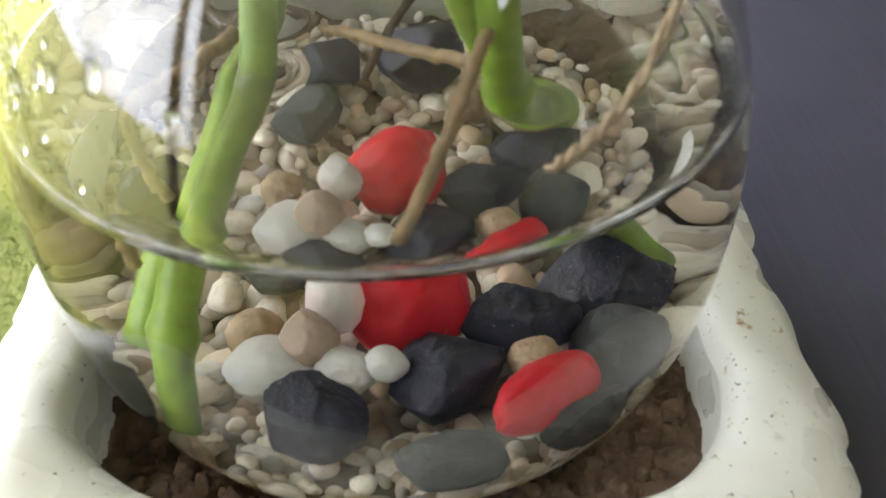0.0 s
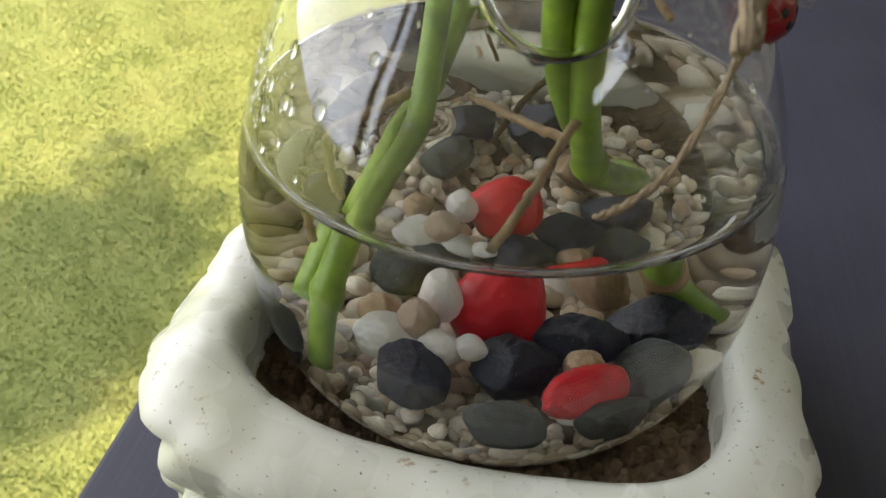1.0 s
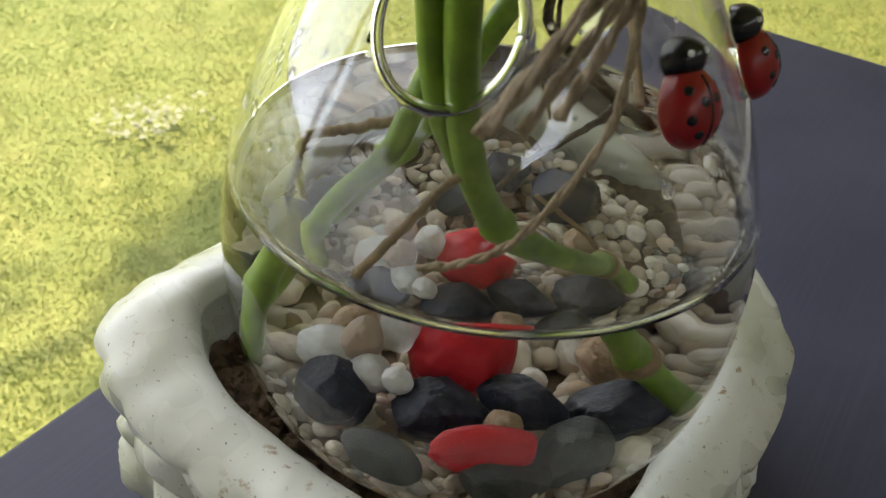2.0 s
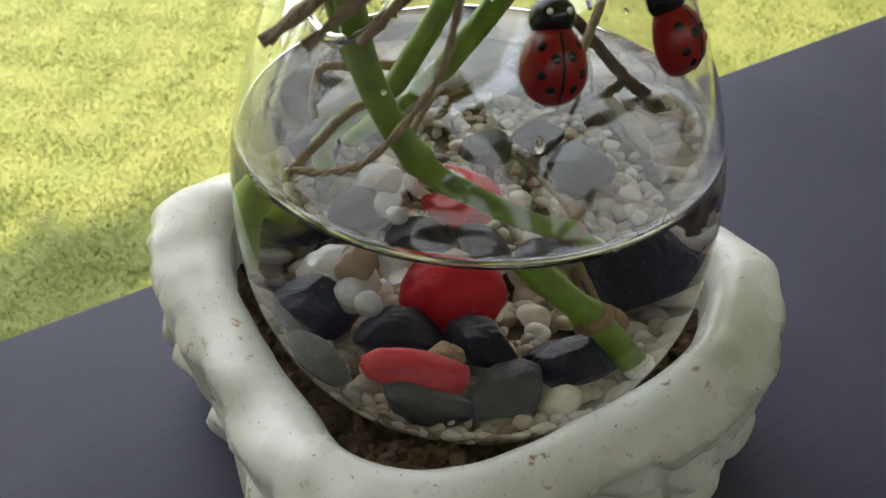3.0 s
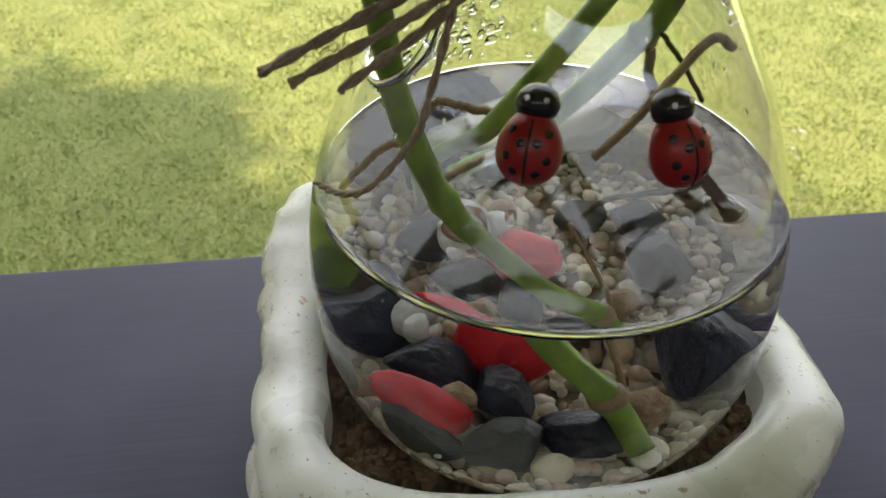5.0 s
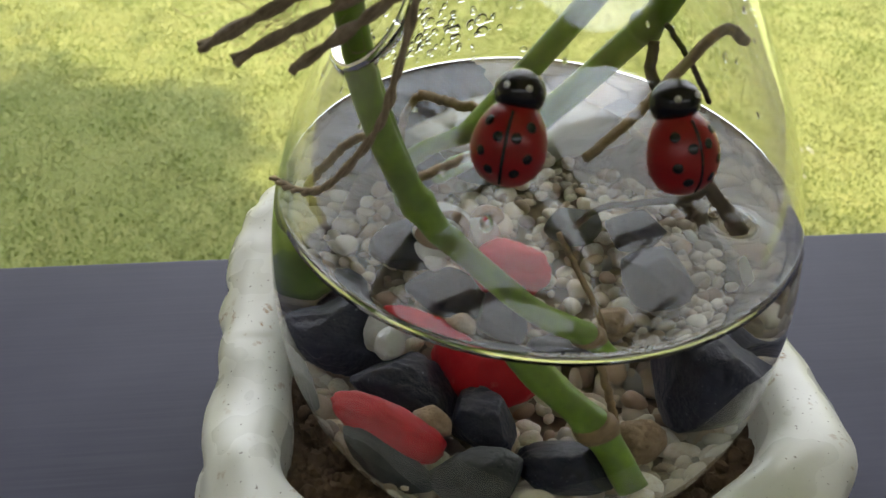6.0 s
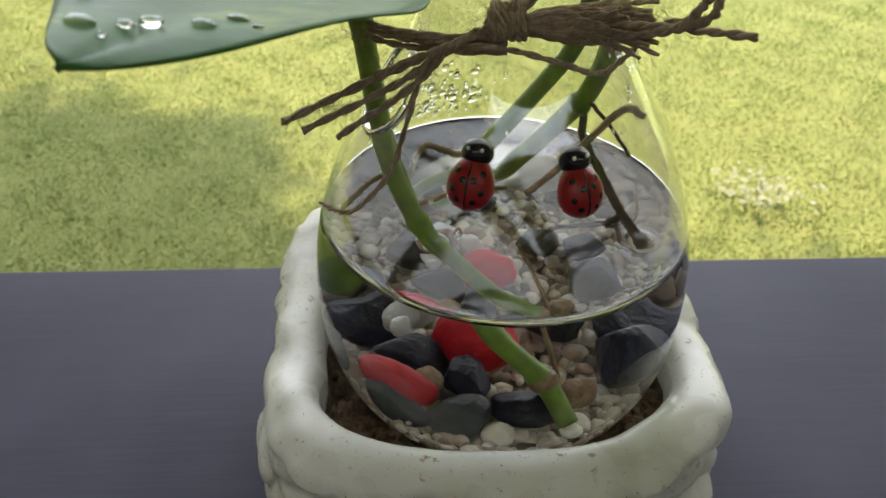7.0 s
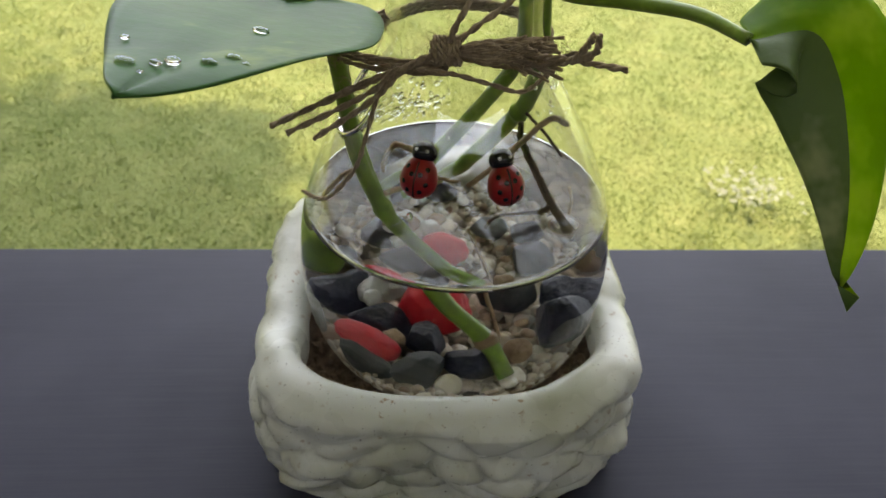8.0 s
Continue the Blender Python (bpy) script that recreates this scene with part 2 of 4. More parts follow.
def pot_rock(p):
    """Outward lumps of the moulded rock face: rounded cobbles with creases between them."""
    q = Vector((p.x * 47, p.y * 47, p.z * 78 + 0.35 * math.sin(p.x * 90)))
    q += Vector((noise.noise(q * 0.7), noise.noise(q * 0.7 + Vector((9, 2, 4))), noise.noise(q * 0.7 + Vector((3, 8, 1))))) * 0.55
    d = noise.voronoi(q)[0]
    crease = min(1.0, (d[1] - d[0]) * 1.7)
    return 0.55 * crease ** 0.6 + 0.5 * noise.noise(q * 0.55 + Vector((4, 4, 4))) - 0.25


def corner_power(a, p):
    """Squareness of the plan; the south-east corner is the roundest."""
    return p - 1.3 * math.exp(-((a + 0.25 * math.pi) / 0.45) ** 2)


def rim_lift(a):
    """The rim rises towards the corners, most at the far one on the west side."""
    corner = max(0.0, math.sin(2 * a) ** 2) ** 2
    west = math.exp(-((a - 2.36) / 0.5) ** 2)
    return 0.0045 * corner + 0.003 * west


def build_pot():
    pot = empty("planter_pot", (POT_X, POT_Y, 0), "cream glazed ceramic planter shaped like stacked rock", "planter")
    N = 340
    bm = bmesh.new()
    rings = []

    def ring(f):
        rings.append([f(-math.pi + 2 * math.pi * k / N) for k in range(N)])

    def at(a, r, z):
        return Vector((r * math.cos(a), r * math.sin(a), z))
    ring(lambda a: at(a, super_r(a, 0.052, 0.052, 4), 0.0))
    steps = 48
    for i in range(steps):
        u = i / (steps - 1)

        def outer(a, u=u):
            z = 0.001 + u * (RIM_Z - 0.0065 + rim_lift(a))
            r = super_r(a, 0.0728, 0.0716, corner_power(a, 4.4)) - 0.007 * (1 - u) ** 2.2
            amp = 0.0112 * (1 - 0.55 * min(1, max(0, u - 0.66) / 0.3))
            return at(a, r - 0.0022 + amp * pot_rock(at(a, r, z)), z)
        ring(outer)
    for off, dz in ((0.0025, -0.0035), (0.0048, -0.0012), (0.0072, -0.0002), (0.0098, 0.0), (0.0122, -0.0008), (0.0138, -0.0026), (0.0148, -0.006), (0.0150, -0.011), (0.0155, -0.040)):
        def top(a, off=off, dz=dz):
            k = min(1, off / 0.0148)
            r0 = super_r(a, 0.0722, 0.0710, corner_power(a, 4.4)) - off
            r1 = super_r(a, 0.0540, 0.0522, corner_power(a, 4.6)) + 0.0150 - off
            r = r0 * (1 - k) + r1 * k
            p = at(a, r, RIM_Z)
            n = noise.noise(p * 42) * 0.0027 + noise.noise(p * 105) * 0.0009
            return at(a, r + n * 0.9, RIM_Z + dz + (rim_lift(a) + n * 0.8) * (1 if dz > -0.02 else 0))
        ring(top)
    rings_to_mesh(bm, rings[:-2], False)
    bm.faces.new(list(bm.verts)[:N])
    bmesh.ops.recalc_face_normals(bm, faces=bm.faces)
    part("body", bm, CERAMIC, pot)
    bm = rings_to_mesh(bmesh.new(), list(reversed(rings[-3:])), False)
    bm.faces.new(list(bm.verts)[:N])
    bmesh.ops.recalc_face_normals(bm, faces=bm.faces)
    bmesh.ops.reverse_faces(bm, faces=bm.faces)
    part("lining", bm, CERAMIC, pot, "soil-stained inner wall")
    return pot


def build_soil():
    bm = bmesh.new()
    n, half = 150, 0.0550
    g = [[None] * (n + 1) for _ in range(n + 1)]
    for i in range(n + 1):
        for j in range(n + 1):
            x, y = -half + 2 * half * i / n, -half + 2 * half * j / n
            a = math.atan2(y, x)
            r = math.hypot(x, y)
            lim = super_r(a, half, half, 4.4)
            k = min(1, lim / r) if r > 0 else 1
            x, y = x * k, y * k
            q = Vector((x, y, 0))
            z = 0.035 + 0.0035 * noise.noise(q * 70) + 0.0028 * noise.noise(q * 210) + 0.0022 * abs(noise.noise(q * 480)) + 0.006 * max(0, (math.hypot(x, y) - 0.045) / 0.02)
            # the vase's hollow
            z = min(z, 0.0195 + max(0, math.hypot(x, y + POT_Y) - 0.024) * 1.0)
            g[i][j] = bm.verts.new((x + POT_X, y + POT_Y, z))
    for i in range(n):
        for j in range(n):
            bm.faces.new((g[i][j], g[i + 1][j], g[i + 1][j + 1], g[i][j + 1]))
    tagged(mesh_ob("soil", bm, SOIL), "dry crumbly brown soil inside the planter", "soil")


def build_clods():
    rnd = random.Random(21)
    verts, faces = [], []
    base = bmesh.new()
    bmesh.ops.create_icosphere(base, subdivisions=2, radius=1.0)
    bv, bf = [v.co.copy() for v in base.verts], [[v.index for v in f.verts] for f in base.faces]
    base.free()
    for k in range(2400):
        a = rnd.uniform(0, 2 * math.pi)
        lim = super_r(a, 0.052, 0.0505, 4.4)
        rad = rnd.uniform(0.040, lim)
        r = rnd.choice((0.0004, 0.0006, 0.0008, 0.0012, 0.0018)) * rnd.uniform(0.8, 1.25)
        x, y = rad * math.cos(a), rad * math.sin(a)
        q = Vector((x, y, 0))
        z = 0.035 + 0.0035 * noise.noise(q * 70) + 0.0018 * noise.noise(q * 210) + 0.006 * max(0, (rad - 0.045) / 0.02)
        if z > 0.0195 + max(0, rad - 0.024):
            continue
        m = Matrix.Translation((x + POT_X, y + POT_Y, z + r * 0.5)) @ Euler((rnd.uniform(0, 6), rnd.uniform(0, 6), rnd.uniform(0, 6))).to_matrix().to_4x4() @ Matrix.Diagonal((r * rnd.uniform(0.8, 1.4), r, r * rnd.uniform(0.6, 1), 1))
        n0 = len(verts)
        off = Vector((k * 1.7, k * 0.3, 0))
        verts += [m @ (v * (1 + 0.45 * noise.noise(v * 1.4 + off))) for v in bv]
        faces += [[i + n0 for i in f] for f in bf]
    me = bpy.data.meshes.new("soil_crumbs")
    me.from_pydata(verts, [], faces)
    me.materials.append(SOIL)
    tagged(new("soil_crumbs", me), "loose brown soil crumbs on the planter's soil", "soil", kind="stuff")


build_pot()
build_soil()
build_clods()


# ---- the vase ----
WATER_Z = 0.097
VASE = ((0.0, 0.0218), (0.018, 0.022), (0.024, 0.0225), (0.0325, 0.025), (0.0405, 0.030), (0.0463, 0.036), (0.0508, 0.043), (0.0537, 0.050), (0.0557, 0.058), (0.0565, 0.066),
        (0.0567, 0.075), (0.0560, 0.085), (0.0545, 0.094), (0.0525, 0.101), (0.0498, 0.109), (0.0469, 0.116), (0.0436, 0.123), (0.0396, 0.130), (0.0361, 0.136), (0.0300, 0.1465), (0.0262, 0.156),
        (0.0248, 0.166), (0.0252, 0.176), (0.0275, 0.184))
WALL = 0.0010
# the blown glass is a little wider from north to south
VASE_AT, VASE_SIZE = (0.0, -0.0012, 0.0), (1.0, 1.022, 1.0)
HOLE, HOLE_R = (-0.0342, -0.0078, 0.1385), 0.0118
HOLE_OUT = Vector((-0.85, -0.18, 0.48)).normalized()


def fine_profile(n=90):
    pts = spline([(r, 0, z) for r, z in VASE], n)
    return [(max(p.x, 0), p.z) for p in pts]


def vase_radius(z):
    zs, rs = [p[1] for p in VASE], [p[0] for p in VASE]
    return float(np.interp(z, zs, rs))


def build_vase():
    prof = fine_profile()
    inner = []
    for i, (r, z) in enumerate(prof):
        a, b = prof[max(i - 1, 0)], prof[min(i + 1, len(prof) - 1)]
        d = Vector((b[0] - a[0], b[1] - a[1])).normalized()
        inner.append((max(0.0, r - WALL * d.y), z + WALL * d.x))
    rim = (prof[-1][0] - WALL * 0.4, prof[-1][1] + 0.0008)
    upper = [p for p in prof if p[1] > WATER_Z + 0.0004]
    lining = [p for p in inner if p[1] > WATER_Z + 0.0004]
    foot = (vase_radius(WATER_Z), WATER_Z)
    bm = bmesh.new()
    ring_of = [[bm.verts.new((r * math.cos(2 * math.pi * k / 144), r * math.sin(2 * math.pi * k / 144), z)) for k in range(144)] for r, z in [foot] + upper + [rim] + list(reversed(lining)) + [(foot[0] - WALL, WATER_Z + 0.0004)]]
    for a, c in zip(ring_of, ring_of[1:] + ring_of[:1]):
        for k in range(144):
            bm.faces.new((a[k], a[(k + 1) % 144], c[(k + 1) % 144], c[k]))
    bmesh.ops.recalc_face_normals(bm, faces=bm.faces)
    shell = mesh_ob("shell", bm, GLASS)
    # the round side opening is cut through the wall
    centre, out = Vector(HOLE), HOLE_OUT
    turn = out.to_track_quat("Z", "Y").to_matrix().to_4x4()
    cb = bmesh.new()
    bmesh.ops.create_cone(cb, cap_ends=True, segments=64, radius1=HOLE_R, radius2=HOLE_R, depth=0.02, matrix=Matrix.Translation(centre) @ turn)
    cutter = mesh_ob("cutter", cb, None)
    cut = shell.modifiers.new("opening", "BOOLEAN")
    cut.operation, cut.object, cut.solver = "DIFFERENCE", cutter, "EXACT"
    bpy.context.view_layer.update()
    done = bpy.data.meshes.new_from_object(shell.evaluated_get(bpy.context.evaluated_depsgraph_get()))
    shell.modifiers.clear()
    shell.data = done
    bpy.data.objects.remove(cutter)
    vase = empty("glass_vase", (0, 0, 0), "clear bulb-shaped glass vase half full of water", "vase")
    shell.parent = vase
    vase.location, vase.scale = VASE_AT, VASE_SIZE
    shell.visible_shadow = False
    # rolled lip of the opening, following the curved wall
    pts = []
    side, up = turn.to_3x3() @ Vector((1, 0, 0)), turn.to_3x3() @ Vector((0, 1, 0))
    for k in range(97):
        a = 2 * math.pi * k / 96
        p = centre + HOLE_R * 1.02 * (math.cos(a) * side + math.sin(a) * up)
        flat = Vector((p.x, p.y, 0))
        p = flat.normalized() * (vase_radius(p.z) - WALL * 0.4) + Vector((0, 0, p.z))
        pts.append(p)
    # the filled bowl: glass and water are nearly one in index, so the wall is one surface below the water line
    bowl = [p for p in prof if p[1] < WATER_Z - 0.0004] + [(vase_radius(WATER_Z), WATER_Z)]
    bm = bmesh.new()
    rings = [[bm.verts.new((max(r, 1e-5) * math.cos(2 * math.pi * k / 144), max(r, 1e-5) * math.sin(2 * math.pi * k / 144), z)) for k in range(144)] for r, z in bowl]
    for a, c in zip(rings, rings[1:]):
        for k in range(144):
            bm.faces.new((a[k], a[(k + 1) % 144], c[(k + 1) % 144], c[k]))
    part("bowl", bm, BOWL, vase, "water-filled lower glass wall").visible_shadow = False
    lip = part("opening_lip", tube(bmesh.new(), pts, 0.0010, 97, 12), GLASS, vase, "thick rolled glass lip of the side opening")
    lip.visible_shadow = False
    return vase


MENISCI = ((-0.0222, -0.0195, 0.0045), (0.0024, 0.0170, 0.004), (-0.0120, 0.0160, 0.004), (0.0358, -0.0190, 0.0034))


def build_water():
    rw = vase_radius(WATER_Z) - WALL
    # the surface climbs the glass in a small curve
    steps = (0.0, 0.0002, 0.0005, 0.0009, 0.0014, 0.0020, 0.0028, 0.0038, 0.0050)
    rows = [(rw - d, WATER_Z + 0.0013 * math.exp(-d / 0.0011)) for d in steps] + [((rw - 0.0050) * k / 110, WATER_Z) for k in range(109, -1, -1)]
    bm = bmesh.new()
    rings = [[bm.verts.new((max(r, 1e-5) * math.cos(2 * math.pi * k / 220), max(r, 1e-5) * math.sin(2 * math.pi * k / 220), z)) for k in range(220)] for r, z in rows]
    for a, c in zip(rings, rings[1:]):
        for k in range(220):
            bm.faces.new((a[k], a[(k + 1) % 220], c[(k + 1) % 220], c[k]))
    for v in bm.verts:
        if abs(v.co.z - WATER_Z) < 2e-5:
            for x, y, r in MENISCI:
                d = math.hypot(v.co.x - x, v.co.y - y)
                v.co.z += 0.0017 * math.exp(-max(0.0, d - 0.0024) / (r * 0.45))
            v.co.z += 0.00006 * noise.noise(v.co * 160)
    w = mesh_ob("water", bm, WATER)
    w.location, w.scale = VASE_AT, VASE_SIZE
    w.visible_shadow = False
    tagged(w, "clear still water inside the glass vase", "water", kind="structure")


build_vase()
build_water()


# ---- materials of the contents ----
def make_stone(name, lo, hi, rough, speck=(0.3, 0.3, 0.32)):
    m, n, l, b = mat(name, rough)
    a = tex(n, l, "Noise", 240, 6, 0.65)
    g = tex(n, l, "Noise", 60, 3)
    c = ramp(n, l, a.outputs[0], [(0.3, lo), (0.72, hi)])
    c = mix(n, l, ramp(n, l, g.outputs[0], [(0.45, (0, 0, 0)), (0.75, (0.5, 0.5, 0.5))]), c, hi)
    s = tex(n, l, "Noise", 1500, 2)
    c = mix(n, l, ramp(n, l, s.outputs[0], [(0.70, (0, 0, 0)), (0.76, (0.6, 0.6, 0.6))]), c, speck)
    l.new(c, b.inputs["Base Color"])
    b.inputs["Specular IOR Level"].default_value = 0.22
    bump(n, l, b, a.outputs[0], 0.7, 0.0015)
    return m


def make_red():
    m, n, l, b = mat("red_painted_stone", 0.42)
    a = tex(n, l, "Noise", 420, 5)
    g = tex(n, l, "Noise", 90, 3)
    c = ramp(n, l, g.outputs[0], [(0.3, (0.46, 0.010, 0.018)), (0.7, (0.66, 0.025, 0.035))])
    c = mix(n, l, ramp(n, l, a.outputs[0], [(0.66, (0, 0, 0)), (0.78, (0.5, 0.5, 0.5))]), c, (0.75, 0.2, 0.18))
    l.new(c, b.inputs["Base Color"])
    b.inputs["Specular IOR Level"].default_value = 0.18
    bump(n, l, b, a.outputs[0], 0.3, 0.0006)
    return m


def make_pebble():
    m, n, l, b = mat("pale_pebble", 0.4)
    o = n.new("ShaderNodeObjectInfo")
    base = ramp(n, l, o.outputs["Random"], [(0.0, (0.78, 0.72, 0.58)), (0.3, (0.86, 0.83, 0.75)), (0.5, (0.74, 0.66, 0.53)), (0.72, (0.82, 0.80, 0.75)), (0.88, (0.58, 0.44, 0.31)), (0.95, (0.36, 0.25, 0.18)), (1.0, (0.66, 0.70, 0.70))])
    a = tex(n, l, "Noise", 2.2, 6, 0.65)
    c = mix(n, l, ramp(n, l, a.outputs[0], [(0.48, (0, 0, 0)), (0.72, (0.55, 0.55, 0.55))]), base, (0.50, 0.36, 0.22))
    l.new(c, b.inputs["Base Color"])
    b.inputs["Specular IOR Level"].default_value = 0.2
    b.inputs["Subsurface Weight"].default_value = 0.15
    b.inputs["Subsurface Radius"].default_value = (0.002, 0.0018, 0.0014)
    bump(n, l, b, a.outputs[0], 0.3, 0.0005)
    return m


def make_gravel():
    m, n, l, b = mat("pale_gravel", 0.6)
    g = n.new("ShaderNodeNewGeometry")
    c = ramp(n, l, g.outputs["Random Per Island"], [(0.0, (0.66, 0.60, 0.49)), (0.3, (0.50, 0.40, 0.29)), (0.6, (0.68, 0.64, 0.55)), (0.8, (0.30, 0.20, 0.13)), (1.0, (0.42, 0.42, 0.40))])
    a = tex(n, l, "Noise", 400, 4)
    l.new(mix(n, l, ramp(n, l, a.outputs[0], [(0.5, (0, 0, 0)), (0.8, (0.4, 0.4, 0.4))]), c, (0.42, 0.30, 0.2)), b.inputs["Base Color"])
    return m


def make_frosted():
    m, n, l, b = mat("milky_quartz", 0.30, Transmission_Weight=0.45, IOR=1.45)
    a = tex(n, l, "Noise", 120, 4)
    l.new(ramp(n, l, a.outputs[0], [(0.3, (0.80, 0.81, 0.77)), (0.7, (0.92, 0.92, 0.90))]), b.inputs["Base Color"])
    return m


def make_stem():
    m, n, l, b = mat("green_stem", 0.38)
    a = tex(n, l, "Noise", 130, 5, 0.6)
    g = tex(n, l, "Noise", 45, 3)
    c = ramp(n, l, a.outputs[0], [(0.3, (0.085, 0.16, 0.025)), (0.55, (0.16, 0.29, 0.03)), (0.8, (0.29, 0.43, 0.07))])
    c = mix(n, l, ramp(n, l, g.outputs[0], [(0.5, (0, 0, 0)), (0.75, (0.5, 0.5, 0.5))]), c, (0.24, 0.36, 0.07))
    l.new(c, b.inputs["Base Color"])
    b.inputs["Subsurface Weight"].default_value = 0.2
    b.inputs["Subsurface Radius"].default_value = (0.001, 0.002, 0.0006)
    bump(n, l, b, a.outputs[0], 0.25, 0.0006)
    return m


def make_leaf(name, dark, light, patch, glow=0.35, spread=0.56):
    m, n, l, b = mat(name, 0.38)
    b.inputs["Specular IOR Level"].default_value = 0.12
    a = tex(n, l, "Noise", 55, 5, 0.6)
    g = tex(n, l, "Noise", 28, 4, 0.7)
    f = tex(n, l, "Noise", 700, 3)
    c = ramp(n, l, a.outputs[0], [(0.3, dark), (0.7, light)])
    c = mix(n, l, ramp(n, l, g.outputs[0], [(spread, (0, 0, 0)), (spread + 0.12, (0.75, 0.75, 0.75))]), c, patch)
    l.new(c, b.inputs["Base Color"])
    bump(n, l, b, a.outputs[0], 0.25, 0.002)
    bump(n, l, b, f.outputs[0], 0.1, 0.0002)
    t = n.new("ShaderNodeBsdfTranslucent")
    l.new(mix(n, l, 0.6, c, (0.42, 0.62, 0.03)), t.inputs[0])
    mx = n.new("ShaderNodeMixShader")
    mx.inputs[0].default_value = glow
    l.new(b.outputs[0], mx.inputs[1])
    l.new(t.outputs[0], mx.inputs[2])
    l.new(mx.outputs[0], n["Material Output"].inputs[0])
    return m


def make_twine():
    m, n, l, b = mat("jute_twine", 0.9)
    a = tex(n, l, "Noise", 500, 5, 0.7)
    g = tex(n, l, "Noise", 70, 3)
    c = ramp(n, l, a.outputs[0], [(0.3, (0.19, 0.135, 0.088)), (0.6, (0.40, 0.305, 0.21)), (0.8, (0.58, 0.47, 0.34))])
    c = mix(n, l, ramp(n, l, g.outputs[0], [(0.4, (0, 0, 0)), (0.7, (0.45, 0.45, 0.45))]), c, (0.26, 0.19, 0.13))
    l.new(c, b.inputs["Base Color"])
    bump(n, l, b, a.outputs[0], 0.8, 0.0006)
    return m


DARK = make_stone("blue_black_stone", (0.007, 0.008, 0.014), (0.027, 0.031, 0.049), 0.40, (0.30, 0.32, 0.38))
GREY = make_stone("dark_grey_stone", (0.030, 0.036, 0.036), (0.066, 0.074, 0.073), 0.5)
TAN = make_stone("sandy_stone", (0.24, 0.15, 0.09), (0.48, 0.35, 0.24), 0.7, (0.6, 0.5, 0.4))
RED, PEBBLE, GRAVEL, QUARTZ, STEM = make_red(), make_pebble(), make_gravel(), make_frosted(), make_stem()
LEAF_BLUE = make_leaf("dark_green_leaf", (0.030, 0.120, 0.040), (0.055, 0.19, 0.055), (0.22, 0.34, 0.08), 0.22)
# one leaf, two tones: sun through it put into the lime, shade into the green
LEAF_BACKLIT = make_leaf("lime_variegated_backlit_leaf", (0.13, 0.28, 0.03), (0.22, 0.44, 0.05), (0.55, 0.68, 0.12), 0.65, 0.46)
LEAF_SHADED = make_leaf("folded_shaded_green_leaf", (0.075, 0.13, 0.045), (0.11, 0.18, 0.06), (0.34, 0.38, 0.20), 0.12, 0.60)
TWINE = make_twine()
ROOT_DARK = plain("dark_brown_root", (0.055, 0.032, 0.018), 0.7, 400, 0.5, 0.6)
ROOT_PALE = plain("pale_brown_root", (0.26, 0.17, 0.09), 0.6, 400, 0.35, 0.5)
BUG_RED = plain("glossy_red_enamel", (0.30, 0.008, 0.010), 0.30, 300, 0.15, 0.1)
BUG_BLACK = plain("glossy_black_enamel", (0.008, 0.008, 0.010), 0.2, 300, 0.2, 0.1)
BUG_WHITE = plain("white_enamel", (0.8, 0.8, 0.78), 0.3, 300, 0.05, 0.0)
GLUE = make_glass("clear_glue", 1.45, 0.08, (0.95, 0.97, 0.80))
BARK = plain("tree_bark", (0.12, 0.085, 0.06), 0.9, 25, 0.4, 0.8)
TREE_LEAF = make_leaf("tree_leaf", (0.03, 0.08, 0.015), (0.06, 0.14, 0.025), (0.10, 0.18, 0.03))


# ---- the pebble bed ----
BED_Z = 0.0435


def pebble_mesh(name, seed, sub=2, lumpy=0.22):
    rnd = random.Random(seed)
    bm = bmesh.new()
    bmesh.ops.create_icosphere(bm, subdivisions=sub, radius=1.0)
    off = Vector((rnd.uniform(0, 50), rnd.uniform(0, 50), rnd.uniform(0, 50)))
    for v in bm.verts:
        v.co *= 1 + lumpy * noise.noise(v.co * 0.9 + off) + 0.4 * lumpy * noise.noise(v.co * 2.1 + off)
    me = bpy.data.meshes.new(name)
    bm.to_mesh(me)
    bm.free()
    me.polygons.foreach_set("use_smooth", [True] * len(me.polygons))
    return me


def inner_radius(z):
    return vase_radius(z) - WALL - 0.0003


